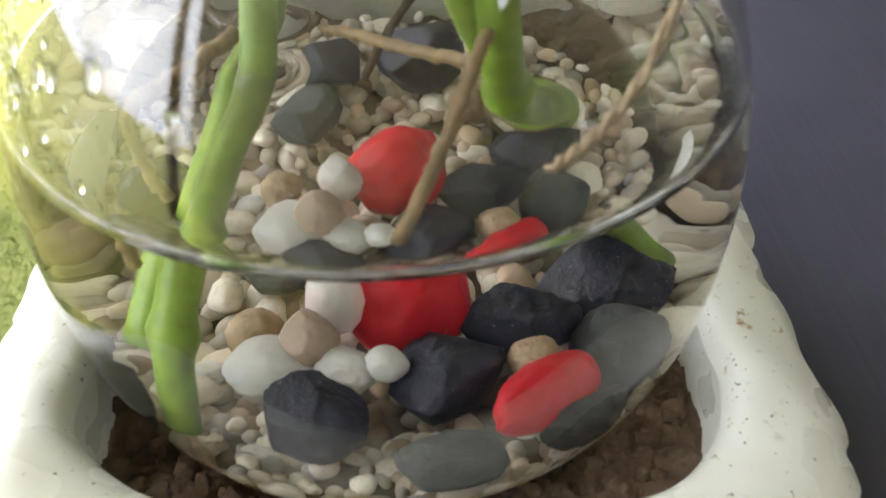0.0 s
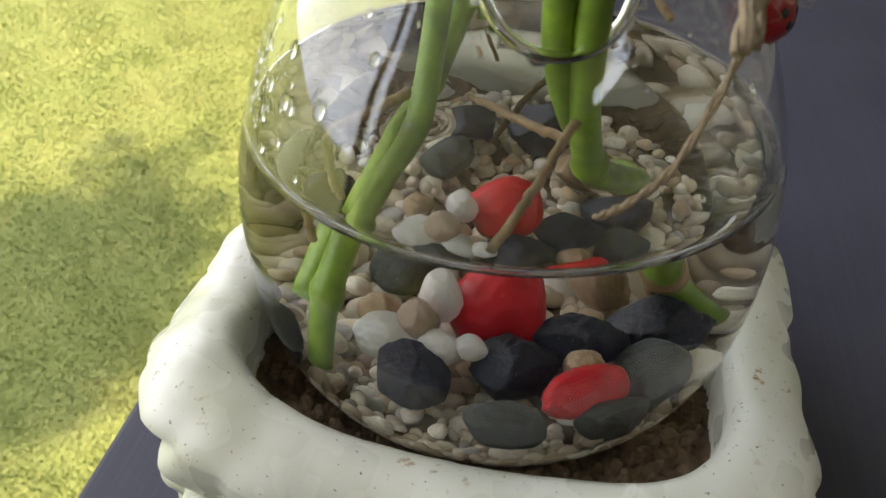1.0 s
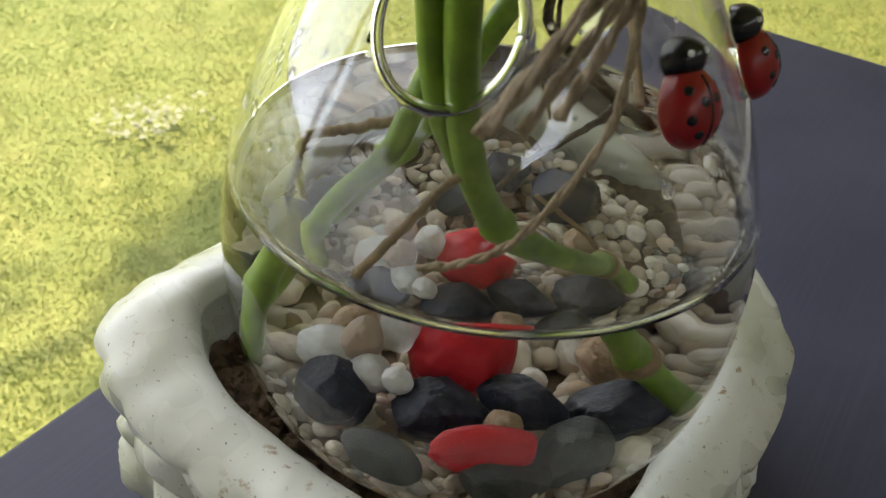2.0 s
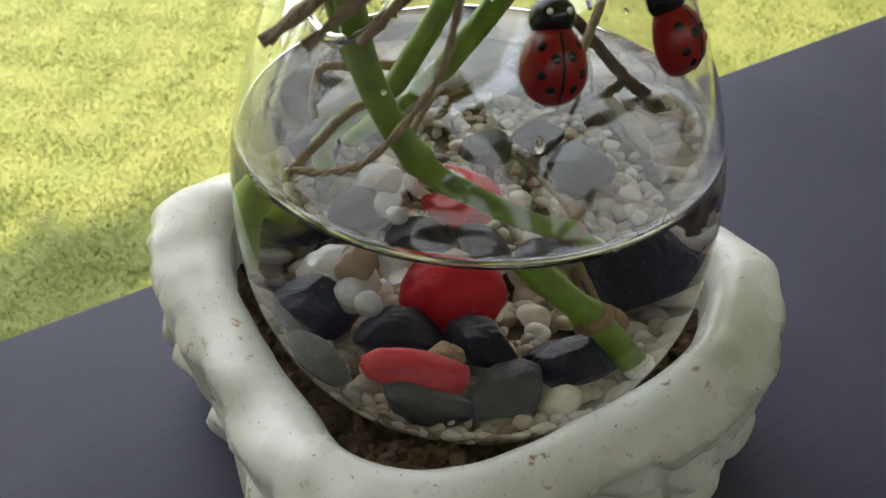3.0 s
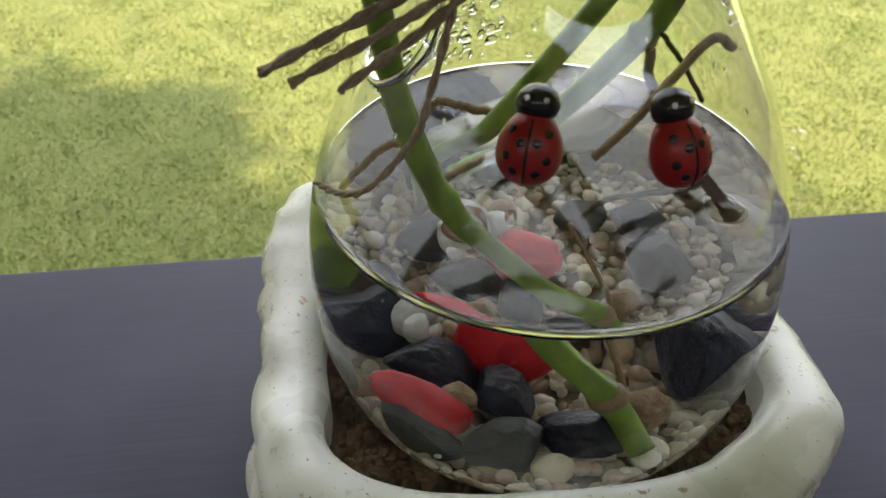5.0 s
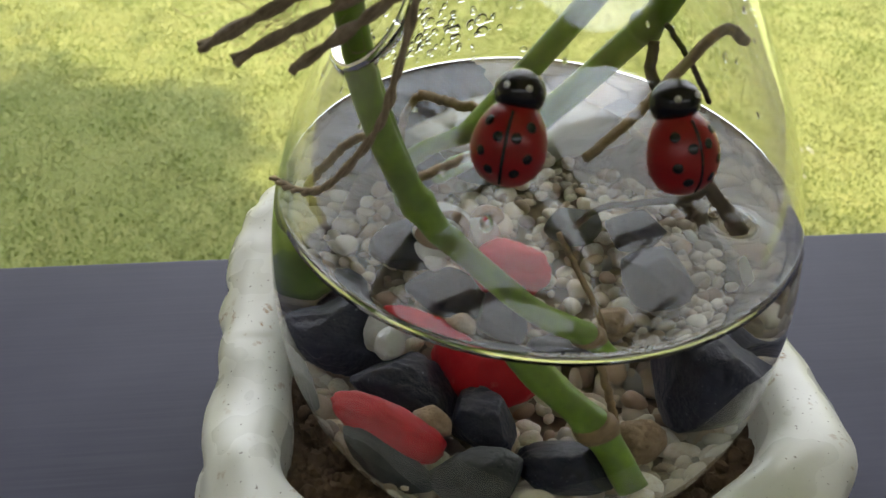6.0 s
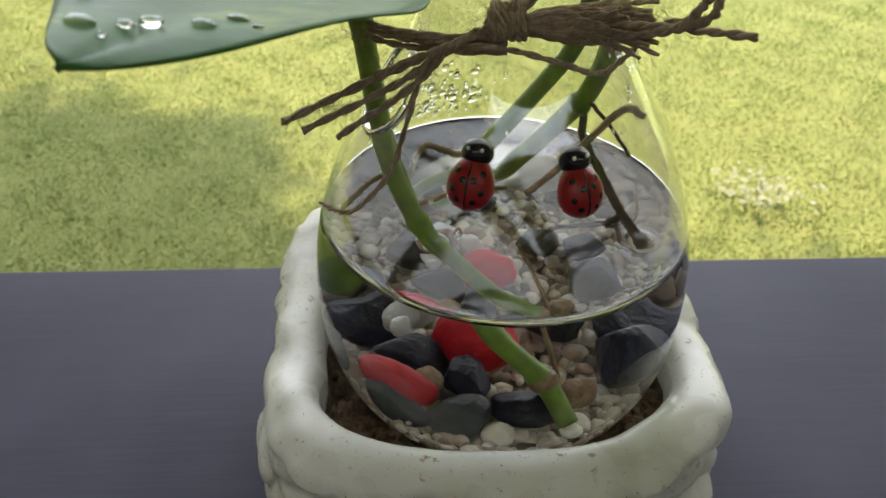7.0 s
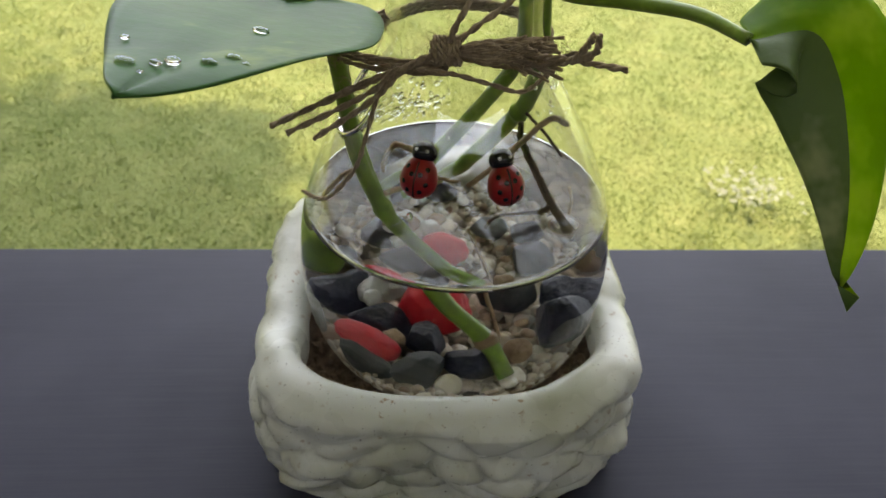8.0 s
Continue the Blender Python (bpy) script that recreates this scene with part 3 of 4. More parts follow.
STONES = (
    # name, material, label, centre, half sizes, turn, tilt, seed
    ("red_stone", RED, "rounded bright red painted stone among pebbles", (-0.0040, -0.0028, 0.0556), (0.0098, 0.0088, 0.0075), -8, 0, 3),
    ("red_stone", RED, "long bright red painted stone against dark stones", (-0.0252, -0.0205, 0.0538), (0.0112, 0.0055, 0.0054), -28, 8, 5),
    ("dark_stone", DARK, "long blue-black stone beside the red stone", (-0.0185, -0.0078, 0.0525), (0.0102, 0.0068, 0.0066), -33, 4, 11),
    ("dark_stone", DARK, "small rounded blue-black stone on pebbles", (-0.0078, -0.0170, 0.0530), (0.0058, 0.0078, 0.0056), 10, 0, 12),
    ("dark_stone", GREY, "flat dark grey stone lying against the glass", (-0.0275, -0.0265, 0.0490), (0.0100, 0.0062, 0.0052), -22, 14, 13),
    ("dark_stone", GREY, "smooth grey oval stone near the glass", (-0.0108, -0.0295, 0.0490), (0.0088, 0.0066, 0.0072), 4, 0, 14),
    ("dark_stone", DARK, "blue-black stone under the green stem", (0.0050, -0.0270, 0.0500), (0.0088, 0.0075, 0.0062), -20, 6, 15),
    ("dark_stone", DARK, "tall blocky blue-black stone by the glass", (0.0295, -0.0075, 0.0535), (0.0088, 0.0086, 0.0100), 25, 18, 16),
    ("dark_stone", DARK, "wide blue-black stone with rough top", (-0.0262, 0.0090, 0.0525), (0.0088, 0.0078, 0.0066), -40, 0, 17),
    ("dark_stone", GREY, "smooth grey oval stone close to the glass", (-0.0412, -0.0092, 0.0535), (0.0060, 0.0082, 0.0058), 5, -12, 18),
    ("dark_stone", DARK, "large black stone leaning on the far glass", (-0.0230, 0.0370, 0.0530), (0.0090, 0.0075, 0.0085), 30, 0, 19),
    ("dark_stone", DARK, "rounded blue-black stone among white pebbles", (0.0300, 0.0110, 0.0500), (0.0085, 0.0070, 0.0062), 40, 0, 20),
    ("dark_stone", GREY, "dark grey stone behind the red stone", (0.0148, 0.0145, 0.0505), (0.0075, 0.0068, 0.0064), 15, 0, 21),
    ("dark_stone", DARK, "black stone low behind the stems", (-0.0050, 0.0400, 0.0500), (0.0090, 0.0065, 0.0068), -10, 0, 23),
    ("white_stone", QUARTZ, "milky white quartz pebble beside the red stone", (-0.0092, 0.0066, 0.0600), (0.0042, 0.0038, 0.0048), 20, 0, 31),
    ("white_stone", QUARTZ, "flat translucent white quartz stone", (-0.0169, 0.0138, 0.0545), (0.0072, 0.0062, 0.0046), -50, 15, 32),
    ("white_stone", PEBBLE, "round chalk-white pebble at the glass", (-0.0023, -0.0352, 0.0462), (0.0042, 0.0040, 0.0042), 0, 0, 33),
    ("white_stone", QUARTZ, "translucent oval white pebble", (-0.0195, 0.0056, 0.0558), (0.0045, 0.0038, 0.0038), 40, 10, 34),
    ("white_stone", PEBBLE, "smooth white pebble beside the red stone", (-0.0166, 0.0095, 0.0595), (0.0040, 0.0036, 0.0040), 0, 0, 35),
    ("tan_stone", TAN, "small rough tan stone between dark stones", (-0.0169, -0.0190, 0.0540), (0.0040, 0.0034, 0.0036), 30, 0, 36),
    ("tan_stone", TAN, "rough sandy-brown stone among white pebbles", (-0.0064, 0.0170, 0.0530), (0.0042, 0.0036, 0.0034), 10, 0, 37),
    ("tan_stone", TAN, "brown pitted stone beside the black stone", (0.0175, -0.0175, 0.0490), (0.0050, 0.0042, 0.0042), 70, 0, 38),
    ("shell", QUARTZ, "small spiral whitish shell between pebbles", (-0.0205, 0.0000, 0.0575), (0.0030, 0.0026, 0.0026), 70, 0, 39),
)


def build_stones():
    for name, material, label, c, s, turn, tilt, seed in STONES:
        bm = bmesh.new()
        bmesh.ops.create_icosphere(bm, subdivisions=5, radius=1.0)
        rnd = random.Random(seed)
        off = Vector((rnd.uniform(0, 90), rnd.uniform(0, 90), rnd.uniform(0, 90)))
        angular = 0.42 if material in (DARK,) else 0.22
        planes = [Vector((rnd.gauss(0, 1), rnd.gauss(0, 1), rnd.gauss(0, 1))).normalized() for _ in range(9)]
        for v in bm.verts:
            d = v.co.normalized()
            r = 1 + angular * 0.45 * noise.noise(d * 1.3 + off) + 0.05 * noise.noise(d * 4 + off) + (0.055 if material in (DARK, TAN) else 0.012) * noise.noise(d * 7 + off) + (0.035 if material in (DARK, TAN) else 0.006) * noise.noise(d * 17 + off)
            p = d * r
            if material in (DARK, GREY):
                for q in planes:
                    over = p.dot(q) - 0.74
                    if over > 0:
                        p -= q * over * 0.85
            else:
                for q in planes[:6]:
                    over = p.dot(q) - 0.80
                    if over > 0:
                        p -= q * over * 0.6
            v.co = p
        bmesh.ops.transform(bm, matrix=Matrix.Diagonal((*s, 1)), verts=bm.verts)
        ob = mesh_ob(name, bm, material)
        ob.matrix_world = Matrix.Translation(c) @ pose(0, 0, 0, 0, tilt, turn)
        tagged(ob, label, "stone", group="stones in the vase")


def build_bed():
    bed = empty("pebble_bed", (0, 0, 0), "bed of small cream and white pebbles under water", "pebbles")
    rnd = random.Random(7)
    shapes = [pebble_mesh("pebble", 40 + k, 3) for k in range(5)]
    for me in shapes:
        me.materials.append(PEBBLE)

    def free(p, r):
        for _, _, _, c, s, *_ in STONES:
            if (Vector(p) - Vector(c)).length < 0.55 * (max(s) + min(s)) / 2 + r * 0.3:
                return False
        return True
    spots = []
    tries = 0
    while len(spots) < 290 and tries < 30000:
        tries += 1
        r = rnd.choice((0.0013, 0.0015, 0.0018, 0.0021, 0.0024, 0.0029))
        a = rnd.uniform(0, 2 * math.pi)
        if len(spots) < 90:
            z = rnd.uniform(0.028, 0.046)
            rad = inner_radius(z) - r * 0.85
        else:
            z = BED_Z + rnd.uniform(-0.001, 0.0025)
            rad = math.sqrt(rnd.random()) * (inner_radius(z) - r)
        p = (rad * math.cos(a), rad * math.sin(a), z)
        if not free(p, r) or any((Vector(p) - Vector(q)).length < 0.78 * (r + s) for q, s in spots):
            continue
        spots.append((p, r))
    for p, r in spots:
        ob = new("pebble", rnd.choice(shapes))
        ob.parent = bed
        ob.matrix_world = Matrix.Translation(p) @ Euler((rnd.uniform(-0.5, 0.5), rnd.uniform(-0.5, 0.5), rnd.uniform(0, 6.3))).to_matrix().to_4x4() @ Matrix.Diagonal((r * rnd.uniform(1.0, 1.4), r, r * rnd.uniform(0.65, 0.95), 1))
    # fine gravel filling the gaps, and the body of the bed
    verts, faces = [], []
    base = bmesh.new()
    bmesh.ops.create_icosphere(base, subdivisions=2, radius=1.0)
    bv, bf = [v.co.copy() for v in base.verts], [[v.index for v in f.verts] for f in base.faces]
    base.free()
    for k in range(1500):
        r = rnd.uniform(0.0010, 0.0024)
        a = rnd.uniform(0, 2 * math.pi)
        if k < 620:
            z = rnd.uniform(0.0255, 0.046)
            rad = inner_radius(z) - r
        else:
            z = BED_Z - 0.0012 + rnd.uniform(-0.001, 0.0015)
            rad = math.sqrt(rnd.random()) * (inner_radius(z) - r)
        m = Matrix.Translation((rad * math.cos(a), rad * math.sin(a), z)) @ Euler((rnd.uniform(0, 6), rnd.uniform(0, 6), rnd.uniform(0, 6))).to_matrix().to_4x4() @ Matrix.Diagonal((r * 1.25, r, r * 0.75, 1))
        n0 = len(verts)
        verts += [m @ v for v in bv]
        faces += [[i + n0 for i in f] for f in bf]
    me = bpy.data.meshes.new("gravel")
    me.from_pydata(verts, [], faces)
    me.polygons.foreach_set("use_smooth", [True] * len(me.polygons))
    me.materials.append(GRAVEL)
    g = new("gravel", me)
    g.parent = bed
    tagged(g, "fine cream and tan gravel between the pebbles", kind="stuff")
    prof = [(0.0, 0.0245)] + [(max(0.0, r - WALL - 0.0012), z) for r, z in fine_profile() if 0.0255 < z < BED_Z - 0.0025] + [(inner_radius(BED_Z) - 0.001, BED_Z - 0.0022), (0.02, BED_Z - 0.0022), (0.0, BED_Z - 0.0022)]
    part("core", lathe(bmesh.new(), prof, 64), GRAVEL_CORE, bed, "packed pale grit at the heart of the bed")


GRAVEL_CORE = plain("packed_grit", (0.20, 0.15, 0.10), 0.8, 300, 0.35, 0.6)
build_stones()
build_bed()


# ---- the plant ----
def leaf_mesh(bm, mid, left, right, width, cup=0.12, wave=0.0, n=34, m=9, seed=0, notch=0.10):
    """A heart-shaped blade: mid is the midrib, left and right give each half's direction, width(u) the half width."""
    c = spline(mid, n)
    rows = []
    for i, p in enumerate(c):
        u = i / (n - 1)
        d = (c[min(i + 1, n - 1)] - c[max(i - 1, 0)]).normalized()
        row = []
        for k in range(-m, m + 1):
            s = k / m
            side = Vector(left if s < 0 else right).normalized()
            side = (side - d * side.dot(d)).normalized()
            nrm = d.cross(side) * (-1 if s < 0 else 1)
            w = width(u) * abs(s)
            back = -d * notch * w * max(0, 1 - u * 3.2)
            q = p + side * w + back + nrm * (cup * w * w / 0.03 - 0.0008 * math.exp(-(s * 5) ** 2))
            q += nrm * wave * math.sin(u * 11 + seed + (2 if s < 0 else 0)) * abs(s) ** 2
            row.append(bm.verts.new(q))
        rows.append(row)
    for a, b in zip(rows, rows[1:]):
        for i in range(2 * m):
            try:
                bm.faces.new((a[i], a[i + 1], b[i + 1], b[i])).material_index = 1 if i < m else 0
            except ValueError:
                pass
    bmesh.ops.remove_doubles(bm, verts=bm.verts, dist=1e-5)
    bmesh.ops.recalc_face_normals(bm, faces=bm.faces)
    bmesh.ops.solidify(bm, geom=bm.faces[:], thickness=0.0004)
    return bm


def heart(u, half):
    return half * (math.sin(math.pi * min(1, u ** 0.62)) ** 0.75) * (1 - 0.18 * u) if 0 < u < 1 else 1e-4


LEAF_WEST, LEAF_EAST = (-0.98, 0.19, 0.088), (0.98, -0.19, -0.088)


def build_plant():
    plant = empty("pothos_plant", (0, 0, WATER_Z), "green pothos cutting with stems rooting in the vase", "plant")
    plant.location = (0, 0, 0)
    knobs = lambda r, spots: (lambda u: r * (1 + sum(0.30 * math.exp(-((u - s) / 0.018) ** 2) for s in spots)))
    part("stem", tube(bmesh.new(), [(-0.0415, -0.0168, 0.168), (-0.0405, -0.0160, 0.162), (-0.0388, -0.0150, 0.152), (-0.0368, -0.0143, 0.137), (-0.0338, -0.0147, 0.121), (-0.0290, -0.0165, 0.108), (-0.0222, -0.0195, 0.097), (-0.0056, -0.0282, 0.0768), (0.0080, -0.0275, 0.0605), (0.0150, -0.0325, 0.0475)],
                      knobs(0.0027, (0.62, 0.89)), 110, 16), STEM, plant)
    part("stem", tube(bmesh.new(), [(-0.0405, -0.0105, 0.166), (-0.0395, -0.0100, 0.157), (-0.0380, -0.0095, 0.145), (-0.0352, -0.0098, 0.128), (-0.0312, -0.0128, 0.115), (-0.0270, -0.0162, 0.106)],
                      lambda u: 0.0026 * (1 - 0.35 * u ** 4), 60, 14), STEM, plant)
    part("stem", tube(bmesh.new(), [(0.0200, -0.0130, 0.186), (0.0228, -0.0075, 0.164), (0.0246, -0.0030, 0.147), (0.0224, 0.0040, 0.1305), (0.0180, 0.0092, 0.1205), (0.0105, 0.0130, 0.1090), (0.0024, 0.0170, 0.097), (-0.0175, 0.0290, 0.060)],
                      knobs(0.0029, (0.49,)), 90, 16), STEM, plant)
    part("stem", tube(bmesh.new(), [(0.0170, 0.0050, 0.184), (0.0210, 0.0090, 0.160), (0.0200, 0.0140, 0.142), (0.0110, 0.0152, 0.127), (-0.0110, 0.0158, 0.0985), (-0.0215, 0.0205, 0.084), (-0.0268, 0.0250, 0.068), (-0.0260, 0.0262, 0.050)],
                      knobs(0.0027, (0.85,)), 80, 16), STEM, plant)
    part("node", tube(bmesh.new(), [(0.0072, -0.0278, 0.0622), (0.0084, -0.0276, 0.0600), (0.0094, -0.0282, 0.0582)], lambda u: 0.0032 + 0.0006 * math.sin(math.pi * u), 12, 16, 0.0001, 3), ROOT_PALE, plant, "brownish ringed stem node")
    # roots
    part("root", tube(bmesh.new(), [(0.0211, 0.0012, 0.1250), (0.0218, 0.0005, 0.118), (0.0268, -0.0062, 0.1095), (0.0320, -0.0140, 0.1015), (0.0355, -0.0187, 0.0975), (0.0370, -0.0210, 0.0935)], lambda u: 0.0011 + 0.0006 * u, 50, 9, 0.00022, 2), ROOT_DARK, plant, "dark brown branching aerial root")
    part("root", tube(bmesh.new(), [(0.0320, -0.0150, 0.1015), (0.0280, -0.0120, 0.0965), (0.0215, -0.0080, 0.0900), (0.0150, -0.0020, 0.0800), (0.0120, 0.0030, 0.0650)], lambda u: 0.0012 - 0.0004 * u, 40, 8, 0.0002, 5), ROOT_DARK, plant, "dark brown root running under water")
    part("root", tube(bmesh.new(), [(0.0350, -0.0075, 0.1290), (0.0286, -0.0105, 0.1325), (0.0200, -0.0165, 0.1285), (0.0100, -0.0235, 0.1225), (0.0012, -0.0290, 0.1185)], lambda u: 0.0011 - 0.0002 * u, 44, 9, 0.00015, 7), ROOT_PALE, plant)
    part("root", tube(bmesh.new(), [(0.0225, 0.0000, 0.1290), (0.0300, 0.0030, 0.1200), (0.0380, 0.0060, 0.1090)], 0.0006, 30, 7, 0.00015, 8), ROOT_DARK, plant)
    part("root", tube(bmesh.new(), [(-0.0330, -0.0150, 0.1155), (-0.0375, -0.0125, 0.1130), (-0.0420, -0.0095, 0.1070), (-0.0462, -0.0055, 0.1000), (-0.0472, -0.0035, 0.0965)], lambda u: 0.0008 + 0.0001 * u, 44, 9, 0.0002, 9), ROOT_PALE, plant, "short brown root touching the water")
    part("root", tube(bmesh.new(), [(-0.0270, -0.0160, 0.1060), (-0.0180, -0.0060, 0.1035), (-0.0080, 0.0030, 0.1010), (0.0020, 0.0080, 0.0960)], lambda u: 0.0010 - 0.0003 * u, 40, 8, 0.0003, 10), ROOT_PALE, plant)
    part("root", tube(bmesh.new(), [(-0.0060, 0.0195, 0.1000), (-0.0160, 0.0260, 0.0995), (-0.0225, 0.0310, 0.0985), (-0.0260, 0.0300, 0.0900), (-0.0270, 0.0280, 0.0800)], lambda u: 0.0013 - 0.0004 * u, 44, 8, 0.0003, 11), ROOT_PALE, plant, "bent brown root at the water line")
    part("root", tube(bmesh.new(), [(0.0040, -0.0110, 0.0820), (0.0092, -0.0199, 0.0690), (0.0119, -0.0240, 0.0599), (0.0125, -0.0262, 0.0500)], 0.0007, 34, 7, 0.0002, 12), ROOT_PALE, plant)
    part("root", tube(bmesh.new(), [(0.0440, 0.0110, 0.0880), (0.0452, 0.0095, 0.0780), (0.0440, 0.0070, 0.0690)], 0.0006, 24, 7, 0.0001, 13), ROOT_PALE, plant)
    # leaf towards the viewer's west side
    la = [(-0.0525, -0.0160, 0.1727), (-0.0550, -0.0350, 0.1760), (-0.0578, -0.0540, 0.1795), (-0.0610, -0.0730, 0.1832), (-0.0650, -0.0920, 0.1868), (-0.0703, -0.1115, 0.1897)]
    leaf = part("leaf", leaf_mesh(bmesh.new(), la, LEAF_WEST, LEAF_EAST, lambda u: heart(u, 0.0335), 0.02, 0.0009, seed=1, notch=0.45), LEAF_BLUE, plant, "dark blue-green leaf with water drops")
    leaf.data.materials.append(LEAF_BLUE)
    part("petiole", tube(bmesh.new(), [(-0.0400, -0.0158, 0.160), (-0.0420, -0.0165, 0.1680), (-0.0465, -0.0160, 0.1722), (-0.0525, -0.0160, 0.1727)], 0.0018, 40, 10), STEM, plant)
    # leaf hanging on the east side, its halves coloured as backlit and shaded
    lb = [(0.0625, -0.0630, 0.1824), (0.0767, -0.0643, 0.1852), (0.0829, -0.0712, 0.1773), (0.0860, -0.0799, 0.1642), (0.0867, -0.0894, 0.1497), (0.0856, -0.0975, 0.1345)]
    leaf = part("leaf", leaf_mesh(bmesh.new(), lb, (-0.95, -0.12, -0.30), (0.80, 0.52, 0.30), lambda u: heart(u, 0.0200), -0.10, 0.0010, seed=4, notch=0.25), LEAF_BACKLIT, plant, "hanging variegated leaf, one half coloured as backlit lime, the folded half as shaded green")
    leaf.data.materials.append(LEAF_SHADED)
    part("petiole", tube(bmesh.new(), [(0.0230, -0.0120, 0.176), (0.0300, -0.0200, 0.1765), (0.0420, -0.0330, 0.1795), (0.0540, -0.0490, 0.1825), (0.0626, -0.0628, 0.1818)], lambda u: 0.0026 - 0.0010 * u, 40, 12), STEM, plant)
    return la


LEAF_RIB = build_plant()


# ---- the ladybirds ----
def build_ladybird(place, spin=0.0):
    x, y, z = place
    flat = Vector((x, y, 0)).normalized()
    dr = (vase_radius(z + 0.004) - vase_radius(z - 0.004)) / 0.008
    out = (flat + Vector((0, 0, -dr))).normalized()
    up = (Vector((0, 0, 1)) - out * out.z).normalized()
    side = up.cross(out)
    base = flat * vase_radius(z) + Vector((0, 0, z))
    m = Matrix((side, up, out)).transposed().to_4x4()
    m.translation = base + out * 0.0030
    bug = empty("ladybird_ornament", (0, 0, 0), "red wooden ladybird ornament glued to the glass", "ornament", "ladybirds on the vase")
    bug.matrix_world = m @ pose(0, 0, 0, 0, 0, spin)

    def dome(cx, cy, sx, sy, sz, egg=0.0):
        bm = bmesh.new()
        bmesh.ops.create_uvsphere(bm, u_segments=40, v_segments=24, radius=1.0)
        for v in bm.verts:
            k = 1 - egg * v.co.y
            v.co = Vector((cx + v.co.x * sx * k, cy + v.co.y * sy, v.co.z * sz if sz < 0 else max(-0.0004, v.co.z * sz)))
        return bm
    SX, SY, SZ = 0.0056, 0.0066, 0.0052
    body = part("body", dome(0, -0.0014, SX, SY, SZ, 0.14), BUG_RED, bug)
    head = part("head", dome(0, 0.0058, 0.0038, 0.0034, 0.0043), BUG_BLACK, bug, "glossy black head")

    def lift(x, y, cx, cy, sx, sy, sz, egg=0.0):
        v = (y - cy) / sy
        u = (x - cx) / (sx * (1 - egg * v))
        return sz * math.sqrt(max(0.02, 1 - u * u - v * v))
    for ex in (-0.0016, 0.0016):
        ez = lift(ex, 0.0064, 0, 0.0058, 0.0038, 0.0034, 0.0043)
        bm = bmesh.new()
        bmesh.ops.create_uvsphere(bm, u_segments=14, v_segments=8, radius=0.0005, matrix=Matrix.Translation((ex, 0.0064, ez)))
        part("eye", bm, BUG_WHITE, head, "white painted eye")
    for px, py in ((-0.0030, 0.0012), (0.0030, 0.0012), (-0.0012, -0.0008), (0.0014, -0.0006), (-0.0034, -0.0032), (0.0034, -0.0032), (-0.0019, -0.0056), (0.0019, -0.0056)):
        pz = lift(px, py, 0, -0.0014, SX, SY, SZ, 0.14)
        nrm = Vector((px / SX ** 2, (py + 0.0014) / SY ** 2, pz / SZ ** 2)).normalized()
        bm = bmesh.new()
        bmesh.ops.create_uvsphere(bm, u_segments=16, v_segments=8, radius=1.0)
        bmesh.ops.transform(bm, matrix=Matrix.Translation((px, py, pz)) @ nrm.to_track_quat("Z", "Y").to_matrix().to_4x4() @ Matrix.Diagonal((0.00080, 0.00080, 0.00016, 1)), verts=bm.verts)
        part("spot", bm, BUG_BLACK, body, "black painted spot")
    line = [(0, y, lift(0, y, 0, -0.0014, SX, SY, SZ, 0.14) - 0.0001) for y in (0.0030, 0.0010, -0.0014, -0.0040, -0.0062, -0.0074)]
    part("wing_line", tube(bmesh.new(), line, 0.00028, 30, 8), BUG_BLACK, body, "black line between the wings")
    glue = part("glue", dome(0, -0.0030, 0.0040, 0.0052, -0.0028), GLUE, bug, "clear dried glue drop")
    glue.visible_shadow = False
    return bug


build_ladybird((-0.0149, -0.0425, 0.1290), -3)
build_ladybird((0.0111, -0.0445, 0.1278), 4)


